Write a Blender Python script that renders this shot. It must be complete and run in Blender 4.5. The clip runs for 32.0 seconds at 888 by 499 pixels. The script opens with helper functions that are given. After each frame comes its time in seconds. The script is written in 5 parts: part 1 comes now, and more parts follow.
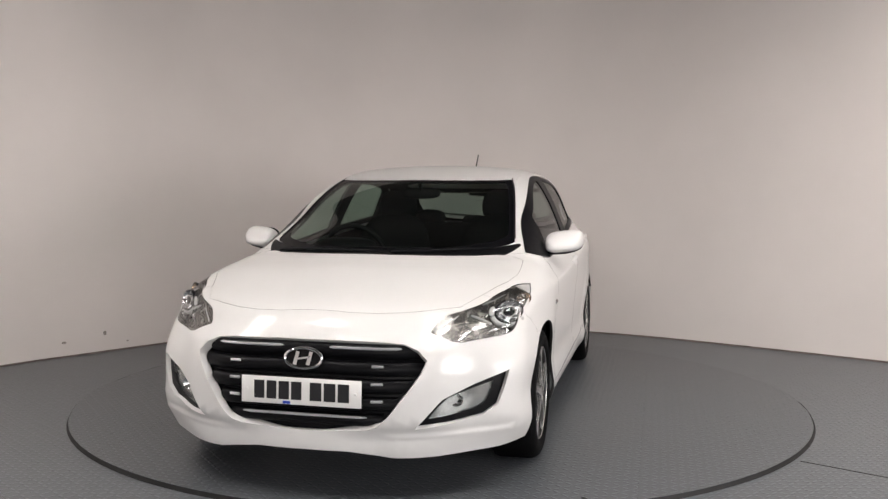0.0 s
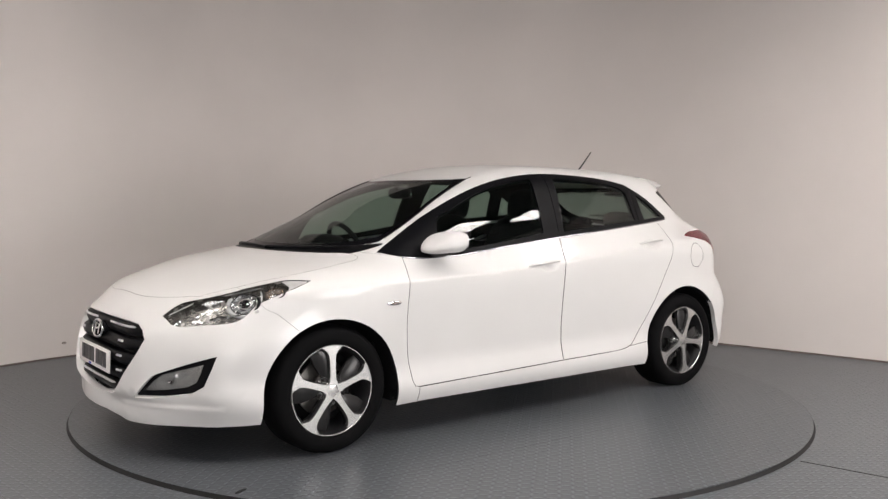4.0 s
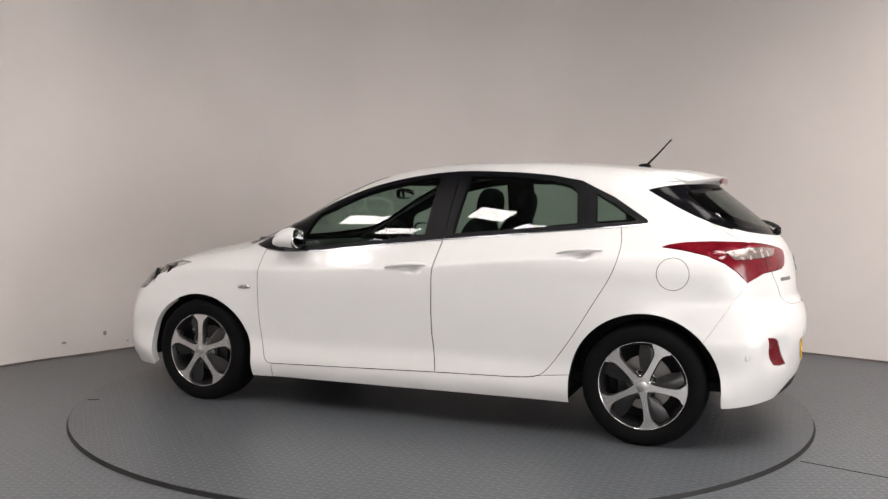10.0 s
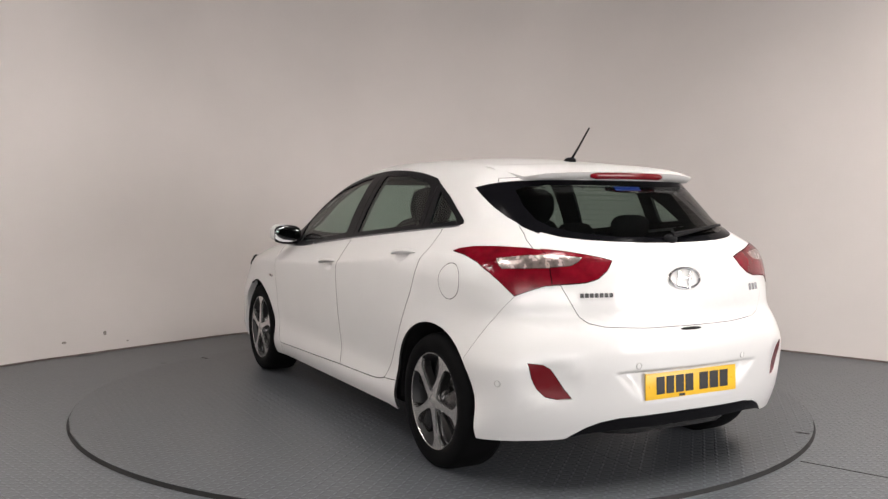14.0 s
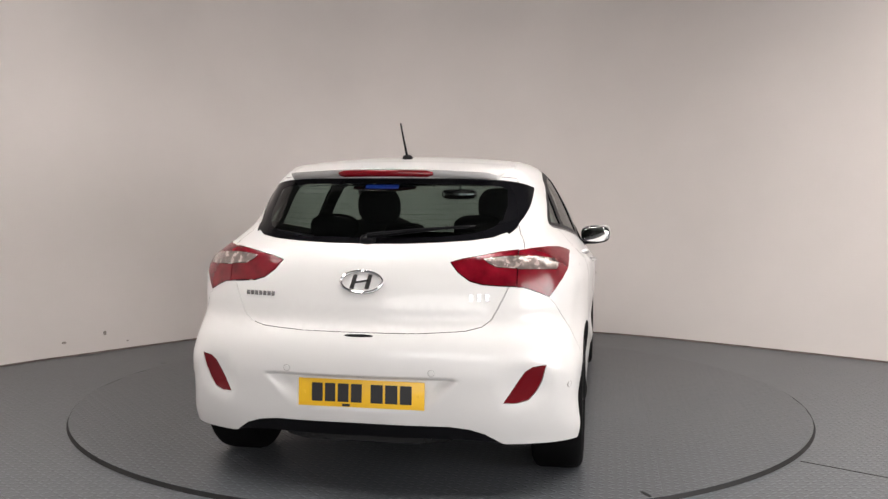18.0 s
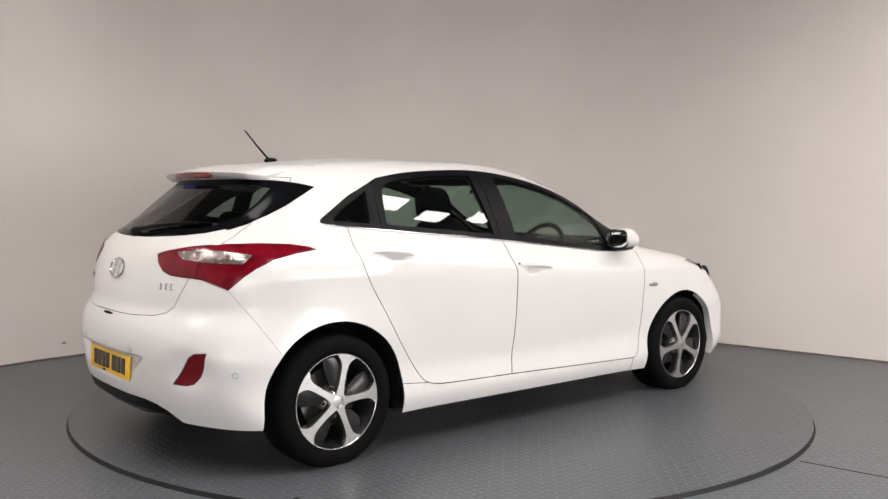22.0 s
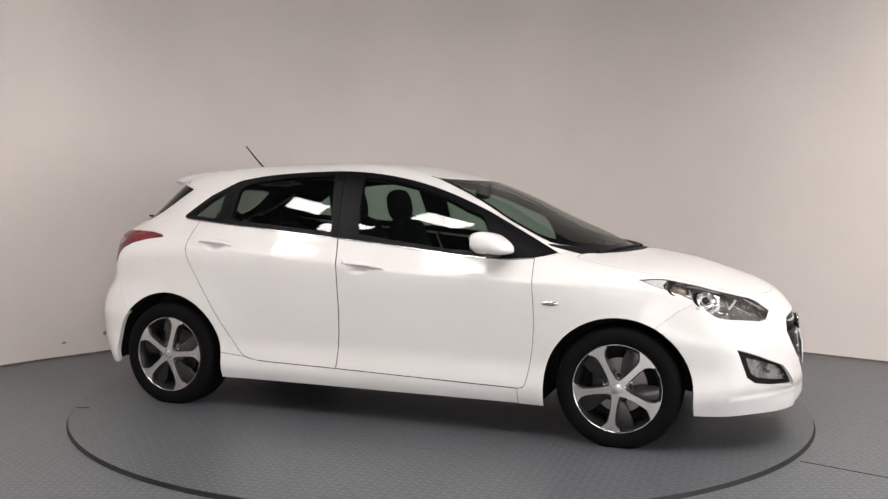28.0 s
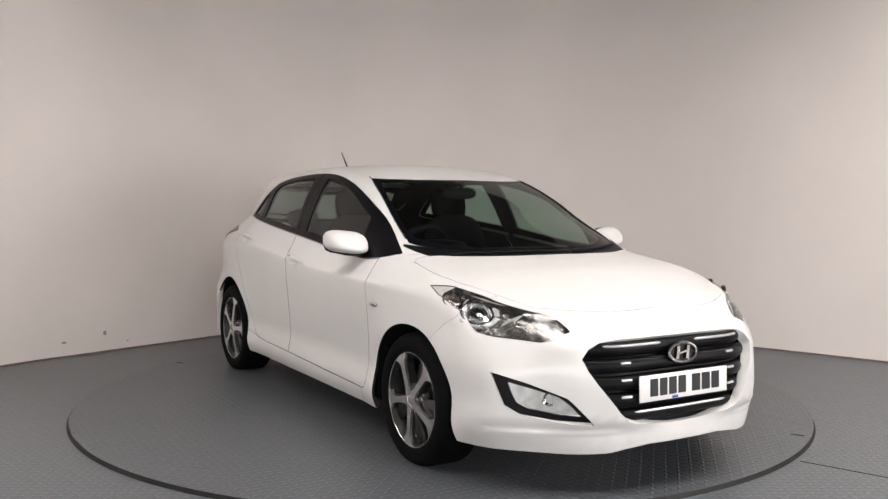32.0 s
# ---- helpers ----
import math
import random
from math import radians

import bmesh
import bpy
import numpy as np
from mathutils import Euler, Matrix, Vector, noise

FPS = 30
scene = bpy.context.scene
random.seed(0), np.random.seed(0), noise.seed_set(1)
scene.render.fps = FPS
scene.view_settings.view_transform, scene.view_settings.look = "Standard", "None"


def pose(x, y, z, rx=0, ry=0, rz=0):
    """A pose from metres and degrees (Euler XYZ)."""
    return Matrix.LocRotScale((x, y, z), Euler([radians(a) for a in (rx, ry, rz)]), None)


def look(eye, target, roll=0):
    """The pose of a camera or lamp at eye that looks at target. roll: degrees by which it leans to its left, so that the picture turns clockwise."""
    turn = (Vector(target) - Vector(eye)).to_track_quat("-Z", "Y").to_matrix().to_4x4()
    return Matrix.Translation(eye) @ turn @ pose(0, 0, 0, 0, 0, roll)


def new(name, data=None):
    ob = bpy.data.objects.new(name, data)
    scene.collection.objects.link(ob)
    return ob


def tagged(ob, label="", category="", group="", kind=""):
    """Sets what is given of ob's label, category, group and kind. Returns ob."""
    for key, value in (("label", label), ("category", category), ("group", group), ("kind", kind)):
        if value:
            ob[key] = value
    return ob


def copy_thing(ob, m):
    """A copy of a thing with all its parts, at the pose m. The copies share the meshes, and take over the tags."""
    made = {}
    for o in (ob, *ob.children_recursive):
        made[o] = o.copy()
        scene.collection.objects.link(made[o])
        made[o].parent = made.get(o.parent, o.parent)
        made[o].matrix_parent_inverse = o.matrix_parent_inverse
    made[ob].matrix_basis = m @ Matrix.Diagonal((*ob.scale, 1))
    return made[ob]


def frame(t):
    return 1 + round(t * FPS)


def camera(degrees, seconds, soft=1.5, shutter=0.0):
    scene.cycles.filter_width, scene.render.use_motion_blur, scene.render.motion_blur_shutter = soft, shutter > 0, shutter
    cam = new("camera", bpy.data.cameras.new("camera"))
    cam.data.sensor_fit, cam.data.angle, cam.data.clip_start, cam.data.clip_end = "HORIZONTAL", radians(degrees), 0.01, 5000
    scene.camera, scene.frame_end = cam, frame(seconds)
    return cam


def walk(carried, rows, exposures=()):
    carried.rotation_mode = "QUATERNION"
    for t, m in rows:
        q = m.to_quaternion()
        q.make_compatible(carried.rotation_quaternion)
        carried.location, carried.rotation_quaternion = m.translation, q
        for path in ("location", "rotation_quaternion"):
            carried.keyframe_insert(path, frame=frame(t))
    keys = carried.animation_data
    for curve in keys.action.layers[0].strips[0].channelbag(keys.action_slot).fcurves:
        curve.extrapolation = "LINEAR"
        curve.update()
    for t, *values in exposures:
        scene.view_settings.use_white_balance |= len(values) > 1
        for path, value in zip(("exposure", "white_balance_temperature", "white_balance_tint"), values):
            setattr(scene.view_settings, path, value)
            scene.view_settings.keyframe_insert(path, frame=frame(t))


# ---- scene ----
# the camera stands still before a turntable
EYE = Vector((0.0, -5.5605, 1.2141))
AIM = pose(0, 0, 0, 0, 0, -0.113) @ Vector((0.0, math.cos(radians(3.156)), -math.sin(radians(3.156))))
STAND = look(EYE, EYE + AIM, 0.317)
cam = camera(53.82, 32.0, soft=1.4)
walk(cam, [(0.0, STAND), (32.0, STAND)], exposures=[(0.0, .09), (3.0, .13), (5.5, .02), (6.0, .02), (7.0, .10), (9.0, .16), (13.0, .24), (20.0, .25), (24.0, .14), (27.0, .20), (30.0, .26), (32.0, .26)])

# heading of the car, degrees, every half second
HEADINGS = [
    256.09, 251.20, 246.33, 241.52, 236.68, 231.75, 226.81, 221.89, 216.96, 212.04, 207.13, 202.25, 197.40,
    192.55, 187.66, 182.75, 177.85, 172.96, 168.04, 163.14, 158.25, 153.31, 148.36, 143.39, 138.42, 133.46,
    128.50, 123.53, 118.60, 113.72, 108.87, 104.04, 99.21, 94.34, 89.42, 84.39, 79.44, 74.64, 69.80,
    64.87, 59.88, 54.94, 49.98, 44.98, 39.98, 34.97, 29.98, 24.97, 19.89, 14.73, 9.57, 4.48,
    -0.52, -5.45, -10.35, -15.24, -20.15, -25.09, -30.01, -34.89, -39.77, -44.61, -49.41, -54.20, -58.94,
]

# ---- light ----
world = bpy.data.worlds.new("world")
scene.world = world
world.use_nodes = True
world.node_tree.nodes["Background"].inputs[0].default_value = (.9, .95, 1, 1)
world.node_tree.nodes["Background"].inputs[1].default_value = 1.2


# daylight from the sky beyond the wide doorway behind the camera
day = bpy.data.lights.new("doorway_daylight", "AREA")
day.shape, day.size, day.size_y, day.energy, day.color = "RECTANGLE", 9.0, 2.8, 560, (1.0, .930, .885)
new("doorway_daylight", day).matrix_world = look((.34, -12.6, 2.6), (.8, 0, 1.6))

# unseen fill lamp in an assumed east window, added to brighten walls and floor
side_fill = bpy.data.lights.new("side_fill_light", "AREA")
side_fill.shape, side_fill.size, side_fill.size_y, side_fill.energy, side_fill.color = "RECTANGLE", 2.9, 1.7, 170, (1.0, .955, .925)
new("side_fill_light", side_fill).matrix_world = look((5.58, -4.6, 1.55), (0, -2.0, 1.2))


# ---- materials ----
def material(name, color, rough=.5, metal=0.0, coat=0.0, vary=.0, scale=8.0, bump=.0, bump_scale=60.0, spec=.5):
    m = bpy.data.materials.new(name)
    m.use_nodes = True
    nt = m.node_tree
    b = nt.nodes["Principled BSDF"]
    b.inputs["Base Color"].default_value = (*color, 1)
    b.inputs["Roughness"].default_value = rough
    b.inputs["Metallic"].default_value = metal
    b.inputs["Coat Weight"].default_value = coat
    b.inputs["Coat Roughness"].default_value = .03
    b.inputs["Specular IOR Level"].default_value = spec
    co = nt.nodes.new("ShaderNodeTexCoord")
    if vary:
        n = nt.nodes.new("ShaderNodeTexNoise")
        n.inputs["Scale"].default_value, n.inputs["Detail"].default_value = scale, 6
        nt.links.new(co.outputs["Object"], n.inputs["Vector"])
        r = nt.nodes.new("ShaderNodeMapRange")
        r.inputs["From Min"].default_value, r.inputs["From Max"].default_value = .3, .7
        r.inputs["To Min"].default_value, r.inputs["To Max"].default_value = 1 - vary, 1 + vary
        nt.links.new(n.outputs[0], r.inputs["Value"])
        mx = nt.nodes.new("ShaderNodeMix")
        mx.data_type, mx.blend_type = "RGBA", "MULTIPLY"
        mx.inputs[0].default_value = 1
        mx.inputs[6].default_value = (*color, 1)
        nt.links.new(r.outputs[0], mx.inputs[7])
        nt.links.new(mx.outputs[2], b.inputs["Base Color"])
        rr = nt.nodes.new("ShaderNodeMapRange")
        rr.inputs["To Min"].default_value, rr.inputs["To Max"].default_value = max(rough - vary * .6, 0), min(rough + vary * .6, 1)
        nt.links.new(n.outputs[0], rr.inputs["Value"])
        nt.links.new(rr.outputs[0], b.inputs["Roughness"])
    if bump:
        n = nt.nodes.new("ShaderNodeTexNoise")
        n.inputs["Scale"].default_value, n.inputs["Detail"].default_value = bump_scale, 4
        nt.links.new(co.outputs["Object"], n.inputs["Vector"])
        u = nt.nodes.new("ShaderNodeBump")
        u.inputs["Strength"].default_value, u.inputs["Distance"].default_value = bump, .004
        nt.links.new(n.outputs[0], u.inputs["Height"])
        nt.links.new(u.outputs[0], b.inputs["Normal"])
    return m


def glass_material(name, tint, gloss=.045, clear=.9):
    m = bpy.data.materials.new(name)
    m.use_nodes = True
    nt = m.node_tree
    nt.nodes.remove(nt.nodes["Principled BSDF"])
    t, g, f, pw, ad, mx = (nt.nodes.new("ShaderNode" + k) for k in ("BsdfTransparent", "BsdfGlossy", "LayerWeight", "Math", "Math", "MixShader"))
    t.inputs[0].default_value = (*tint, 1)
    g.inputs["Roughness"].default_value = .015
    g.inputs[0].default_value = (clear, clear, clear, 1)
    f.inputs[0].default_value = .5
    pw.operation, ad.operation = "POWER", "MULTIPLY_ADD"
    pw.inputs[1].default_value = 4.5
    ad.inputs[1].default_value, ad.inputs[2].default_value = .62, gloss
    nt.links.new(f.outputs["Facing"], pw.inputs[0])
    nt.links.new(pw.outputs[0], ad.inputs[0])
    nt.links.new(ad.outputs[0], mx.inputs[0])
    nt.links.new(t.outputs[0], mx.inputs[1])
    nt.links.new(g.outputs[0], mx.inputs[2])
    nt.links.new(mx.outputs[0], nt.nodes["Material Output"].inputs[0])
    return m


def glow(name, color, strength):
    m = bpy.data.materials.new(name)
    m.use_nodes = True
    b = m.node_tree.nodes["Principled BSDF"]
    b.inputs["Base Color"].default_value = (*color, 1)
    b.inputs["Emission Color"].default_value = (*color, 1)
    b.inputs["Emission Strength"].default_value = strength
    return m


def tread_material(name, color, rough):
    """Painted tread plate: short raised bars that lean this way and that."""
    m = material(name, color, rough, vary=.06, scale=1.1)
    nt = m.node_tree
    b = nt.nodes["Principled BSDF"]
    co = nt.nodes.new("ShaderNodeTexCoord")
    xyz = nt.nodes.new("ShaderNodeSeparateXYZ")
    nt.links.new(co.outputs["Object"], xyz.inputs[0])

    def calc(kind, *given):
        n = nt.nodes.new("ShaderNodeMath")
        n.operation = kind
        for i, g in enumerate(given):
            if isinstance(g, (int, float)):
                n.inputs[i].default_value = g
            else:
                nt.links.new(g, n.inputs[i])
        return n.outputs[0]
    # one bar in every 40 mm square, turned by a right angle from square to square
    ux, uy = calc("DIVIDE", xyz.outputs[0], .040), calc("DIVIDE", xyz.outputs[1], .040)
    cx, cy = calc("FLOOR", ux), calc("FLOOR", uy)
    px, py = calc("SUBTRACT", calc("SUBTRACT", ux, cx), .5), calc("SUBTRACT", calc("SUBTRACT", uy, cy), .5)
    sign = calc("SUBTRACT", calc("MULTIPLY", calc("PINGPONG", calc("ADD", cx, cy), 1.0), 2.0), 1.0)
    qy = calc("MULTIPLY", py, sign)
    along, across = calc("DIVIDE", calc("ADD", px, qy), .78), calc("DIVIDE", calc("SUBTRACT", px, qy), .24)
    far = calc("ADD", calc("MULTIPLY", along, along), calc("MULTIPLY", across, across))
    bar = calc("SMOOTH_MIN", calc("MAXIMUM", calc("SUBTRACT", 1.0, far), 0.0), .5, .3)
    u = nt.nodes.new("ShaderNodeBump")
    u.inputs["Strength"].default_value, u.inputs["Distance"].default_value = 1.0, .0045
    nt.links.new(bar, u.inputs["Height"])
    # glints on the raised bars put into the colour: paler bars
    bar_light = nt.nodes.new("ShaderNodeMix")
    bar_light.data_type, bar_light.blend_type = "RGBA", "MULTIPLY"
    bar_light.inputs[0].default_value = 1
    nt.links.new(b.inputs["Base Color"].links[0].from_socket, bar_light.inputs[6])
    nt.links.new(calc("MULTIPLY_ADD", bar, .75, .88), bar_light.inputs[7])
    nt.links.new(bar_light.outputs[2], b.inputs["Base Color"])
    nt.links.new(u.outputs[0], b.inputs["Normal"])
    return m


PAINT = material("white_paint", (.628, .620, .612), .40, coat=.50, spec=.4, vary=.015, scale=3)
BLACK = material("black_plastic", (.003, .003, .004), .42, spec=.12, vary=.15, scale=30, bump=.1, bump_scale=400)
GLOSS = material("gloss_black", (.004, .004, .005), .2, spec=.2)
LINING = material("dark_lining", (.007, .007, .0075), .85, spec=.1, vary=.15, scale=20)
FABRIC = material("dark_fabric", (.008, .008, .009), .95, spec=.12, vary=.25, scale=90, bump=.3, bump_scale=500)
RUBBER = material("tyre_rubber", (.0028, .0028, .0032), .75, spec=.08, vary=.2, scale=12, bump=.15, bump_scale=200)
ALLOY = material("machined_alloy", (.52, .515, .51), .26, metal=.85, vary=.03, scale=5)
DARK_ALLOY = material("grey_alloy", (.020, .0195, .020), .25, metal=.2, spec=.35, vary=.1, scale=30)
BARREL = material("dark_rim_barrel", (.010, .010, .011), .4, spec=.3, vary=.2, scale=20)
DISC = material("brake_steel", (.22, .21, .20), .45, metal=1.0, vary=.1, scale=20)
CHROME = material("chrome", (.75, .75, .76), .08, metal=1.0)
SATIN = material("satin_chrome", (.42, .43, .46), .25, metal=1.0)
SEAM = material("dark_shut_line", (.012, .012, .012), .8)
BRIGHT = material("bright_satin_trim", (.72, .73, .75), .32, metal=.85)
LETTER = material("dark_chrome_letters", (.16, .16, .165), .25, metal=.9)
GREY = material("grey_plastic", (.35, .34, .33), .5)
RED = material("red_lens", (.125, .0012, .007), .16, coat=.12, spec=.28, vary=.35, scale=14, bump=.10, bump_scale=40)
RED_DEEP = material("deep_red_lens", (.12, .0015, .005), .12, coat=.25, spec=.3)
MILKY = material("clear_lens_over_reflector", (.25, .205, .19), .16, metal=.55, coat=.5, vary=.5, scale=30, bump=.5, bump_scale=45)
FOG_BED = material("fog_lamp_reflector", (.42, .42, .415), .16, metal=.7, coat=.6, vary=.2, scale=26, bump=.5, bump_scale=45)
SCREEN_BLACK = material("black_glass_print", (.004, .004, .005), .12, spec=.04)
LAMP_BED = material("lamp_reflector", (.66, .66, .67), .14, metal=1.0, vary=.5, scale=45, bump=.5, bump_scale=90)
LAMP_DARK = material("smoked_lamp_housing", (.20, .19, .18), .22, metal=.75, vary=.4, scale=30, bump=.3, bump_scale=60)
INDICATOR = material("ribbed_indicator_bowl", (.62, .50, .40), .18, metal=.75, vary=.25, scale=40, bump=.5, bump_scale=80)
GLASS = glass_material("tinted_glass", (.50, .61, .555), .043)
REAR_GLASS = glass_material("privacy_glass", (.40, .45, .43), .03)
LAMP_TIP = material("pale_lamp_reflector", (.58, .575, .57), .25, metal=.25, coat=.6, vary=.1, scale=40)
LENS = glass_material("clear_lens", (.93, .94, .94), .035)
TRIM_FRAME = material("lamp_frame", (.40, .40, .41), .3, metal=.9)
MIRROR = material("mirror_glass", (.85, .86, .87), .02, metal=1.0)
PLATE_WHITE = material("white_plate", (.75, .74, .72), .35, vary=.03)
PLATE_YELLOW = material("yellow_plate", (.80, .47, .02), .35, vary=.03)
INK = material("plate_ink", (.008, .008, .010), .4)
BLUE = material("blue_print", (.02, .06, .45), .4)
WALL = material("wall_paint", (.73, .675, .648), .75, vary=.06, scale=.7, bump=.12, bump_scale=14)
SKIRT = material("skirting_paint", (.16, .13, .115), .8, vary=.35, scale=9)
FLOOR = tread_material("floor_plate", (.100, .108, .120), .36)
TABLE = tread_material("turntable_plate", (.084, .091, .102), .37)
SCUFF = material("wall_scuff", (.30, .265, .24), .8, vary=.3, scale=60)
RIM = material("black_rim", (.006, .006, .0065), .6, spec=.3, vary=.2, scale=8)
CEILING = material("ceiling_paint", (.16, .155, .15), .9, vary=.05, scale=1)
PANEL_GLOW = glow("lamp_diffuser", (1.0, .94, .90), 24)


# ---- helpers of this scene ----
def mesh_of(name, verts, faces, mat, smooth=True):
    me = bpy.data.meshes.new(name)
    me.from_pydata([tuple(v) for v in verts], [], [tuple(f) for f in faces])
    me.materials.append(mat)
    me.polygons.foreach_set("use_smooth", [smooth] * len(me.polygons))
    me.update()
    return me


def put(name, me, parent=None, label="", m=None):
    ob = new(name, me)
    if parent:
        ob.parent = parent
    if m is not None:
        ob.matrix_basis = m
    if label:
        tagged(ob, label)
    return ob


def part(name, bm, mat, parent=None, label="", m=None, smooth=30):
    """Links a bmesh as one mesh object under a thing or a part."""
    me = bpy.data.meshes.new(name)
    bmesh.ops.recalc_face_normals(bm, faces=bm.faces)
    bm.to_mesh(me)
    bm.free()
    me.materials.append(mat)
    if smooth:
        me.polygons.foreach_set("use_smooth", [True] * len(me.polygons))
        me.set_sharp_from_angle(angle=radians(smooth))
    return put(name, me, parent, label, m)


def box(size, at=(0, 0, 0), bevel=.0, seg=2, bm=None, turn=None):
    bm = bm or bmesh.new()
    got = bmesh.ops.create_cube(bm, size=1)["verts"]
    for v in got:
        v.co = Vector((v.co.x * size[0], v.co.y * size[1], v.co.z * size[2]))
    if bevel:
        edges = list({e for v in got for e in v.link_edges})
        got = list({v for f in bmesh.ops.bevel(bm, geom=edges, offset=bevel, segments=seg, profile=.5, affect="EDGES")["faces"] for v in f.verts} | {v for v in got if v.is_valid})
    for v in got:
        if turn:
            v.co = turn @ v.co
        v.co += Vector(at)
    return bm


def rounded(size, at=(0, 0, 0), power=3.0, n=16, bm=None, turn=None):
    """A cushion-like rounded block."""
    bm = bm or bmesh.new()
    got = bmesh.ops.create_uvsphere(bm, u_segments=n * 2, v_segments=n, radius=1)["verts"]
    for v in got:
        s = (abs(v.co.x) ** power + abs(v.co.y) ** power + abs(v.co.z) ** power) ** (1 / power)
        v.co = Vector((v.co.x / s * size[0] / 2, v.co.y / s * size[1] / 2, v.co.z / s * size[2] / 2))
        if turn:
            v.co = turn @ v.co
        v.co += Vector(at)
    return bm


def lathe(profile, n=64, axis="y", bm=None):
    """Turns (radius, along) pairs about an axis."""
    bm = bm or bmesh.new()
    rings = []
    for r, h in profile:
        ring = []
        for i in range(n):
            a = 2 * math.pi * i / n
            c, s = r * math.cos(a), r * math.sin(a)
            ring.append(bm.verts.new((c, h, s) if axis == "y" else (c, s, h)))
        rings.append(ring)
    for a, b in zip(rings, rings[1:]):
        for i in range(n):
            bm.faces.new((a[i], a[(i + 1) % n], b[(i + 1) % n], b[i]))
    return bm


def tube(points, radius, n=8, bm=None, closed=False, flat=1.0):
    """A round rod along points; radius may be a number or one for each point."""
    bm = bm or bmesh.new()
    pts = [Vector(p) for p in points]
    rad = radius if isinstance(radius, (list, tuple)) else [radius] * len(pts)
    rings = []
    for i, p in enumerate(pts):
        a = pts[(i - 1) % len(pts)] if closed or i else p
        b = pts[(i + 1) % len(pts)] if closed or i < len(pts) - 1 else p
        d = (b - a).normalized()
        u = d.cross(Vector((0, 0, 1)))
        u = u.normalized() if u.length > 1e-3 else Vector((1, 0, 0))
        w = u.cross(d)
        rings.append([bm.verts.new(p + (u * math.cos(t) + w * math.sin(t) * flat) * rad[i]) for t in [2 * math.pi * k / n for k in range(n)]])
    pairs = list(zip(rings, rings[1:])) + ([(rings[-1], rings[0])] if closed else [])
    for a, b in pairs:
        for k in range(n):
            bm.faces.new((a[k], a[(k + 1) % n], b[(k + 1) % n], b[k]))
    if not closed:
        bm.faces.new(rings[0][::-1])
        bm.faces.new(rings[-1])
    return bm


def plate_of(outline, thick, bm=None, turn=None):
    """A flat outline in x, z made thick along y, centred."""
    bm = bm or bmesh.new()
    a = [bm.verts.new((x, -thick / 2, z)) for x, z in outline]
    b = [bm.verts.new((x, thick / 2, z)) for x, z in outline]
    bm.faces.new(a)
    bm.faces.new(b[::-1])
    n = len(a)
    for i in range(n):
        bm.faces.new((a[i], b[i], b[(i + 1) % n], a[(i + 1) % n]))
    if turn:
        bmesh.ops.transform(bm, matrix=turn, verts=a + b)
    return bm


# ---- the studio ----
WALL_LINE = [(-4.9, -2.2), (-4.1, -.55), (-3.24, .82), (-2.82, 1.36), (-2.33, 1.95), (-1.79, 2.52), (-1.0, 2.88), (0, 3.0), (.9, 2.86), (1.5, 2.62), (2.1, 2.26), (2.9, 1.64), (3.46, 1.17), (4.3, .45), (5.2, -.6), (5.6, -1.4)]
HIGH = 3.55


def smooth_line(points, n=8):
    out = []
    p = [Vector(q) for q in points]
    p = [p[0] * 2 - p[1]] + p + [p[-1] * 2 - p[-2]]
    for a, b, c, d in zip(p, p[1:], p[2:], p[3:]):
        for i in range(n):
            t = i / n
            out.append(.5 * (2 * b + (c - a) * t + (2 * a - 5 * b + 4 * c - d) * t * t + (3 * b - a - 3 * c + d) * t ** 3))
    return out + [p[-2]]


def band(line, z0, z1, thick, rows=1):
    """An upright curved wall along a line, made thick outwards."""
    v, f = [], []
    n = len(line)
    for side in (0, 1):
        for k in range(rows + 1):
            for i, p in enumerate(line):
                d = (line[min(i + 1, n - 1)] - line[max(i - 1, 0)]).normalized()
                q = p + Vector((-d.y, d.x)) * (thick * side)
                v.append((q.x, q.y, z0 + (z1 - z0) * k / rows))
    m = n * (rows + 1)
    for k in range(rows):
        for i in range(n - 1):
            a = k * n + i
            f.append((a, a + n, a + n + 1, a + 1))
            f.append((m + a, m + a + 1, m + a + n + 1, m + a + n))
    top, low = rows * n, 0
    for i in range(n - 1):
        f.append((top + i, m + top + i, m + top + i + 1, top + i + 1))
        f.append((low + i, low + i + 1, m + low + i + 1, m + low + i))
    return v, f


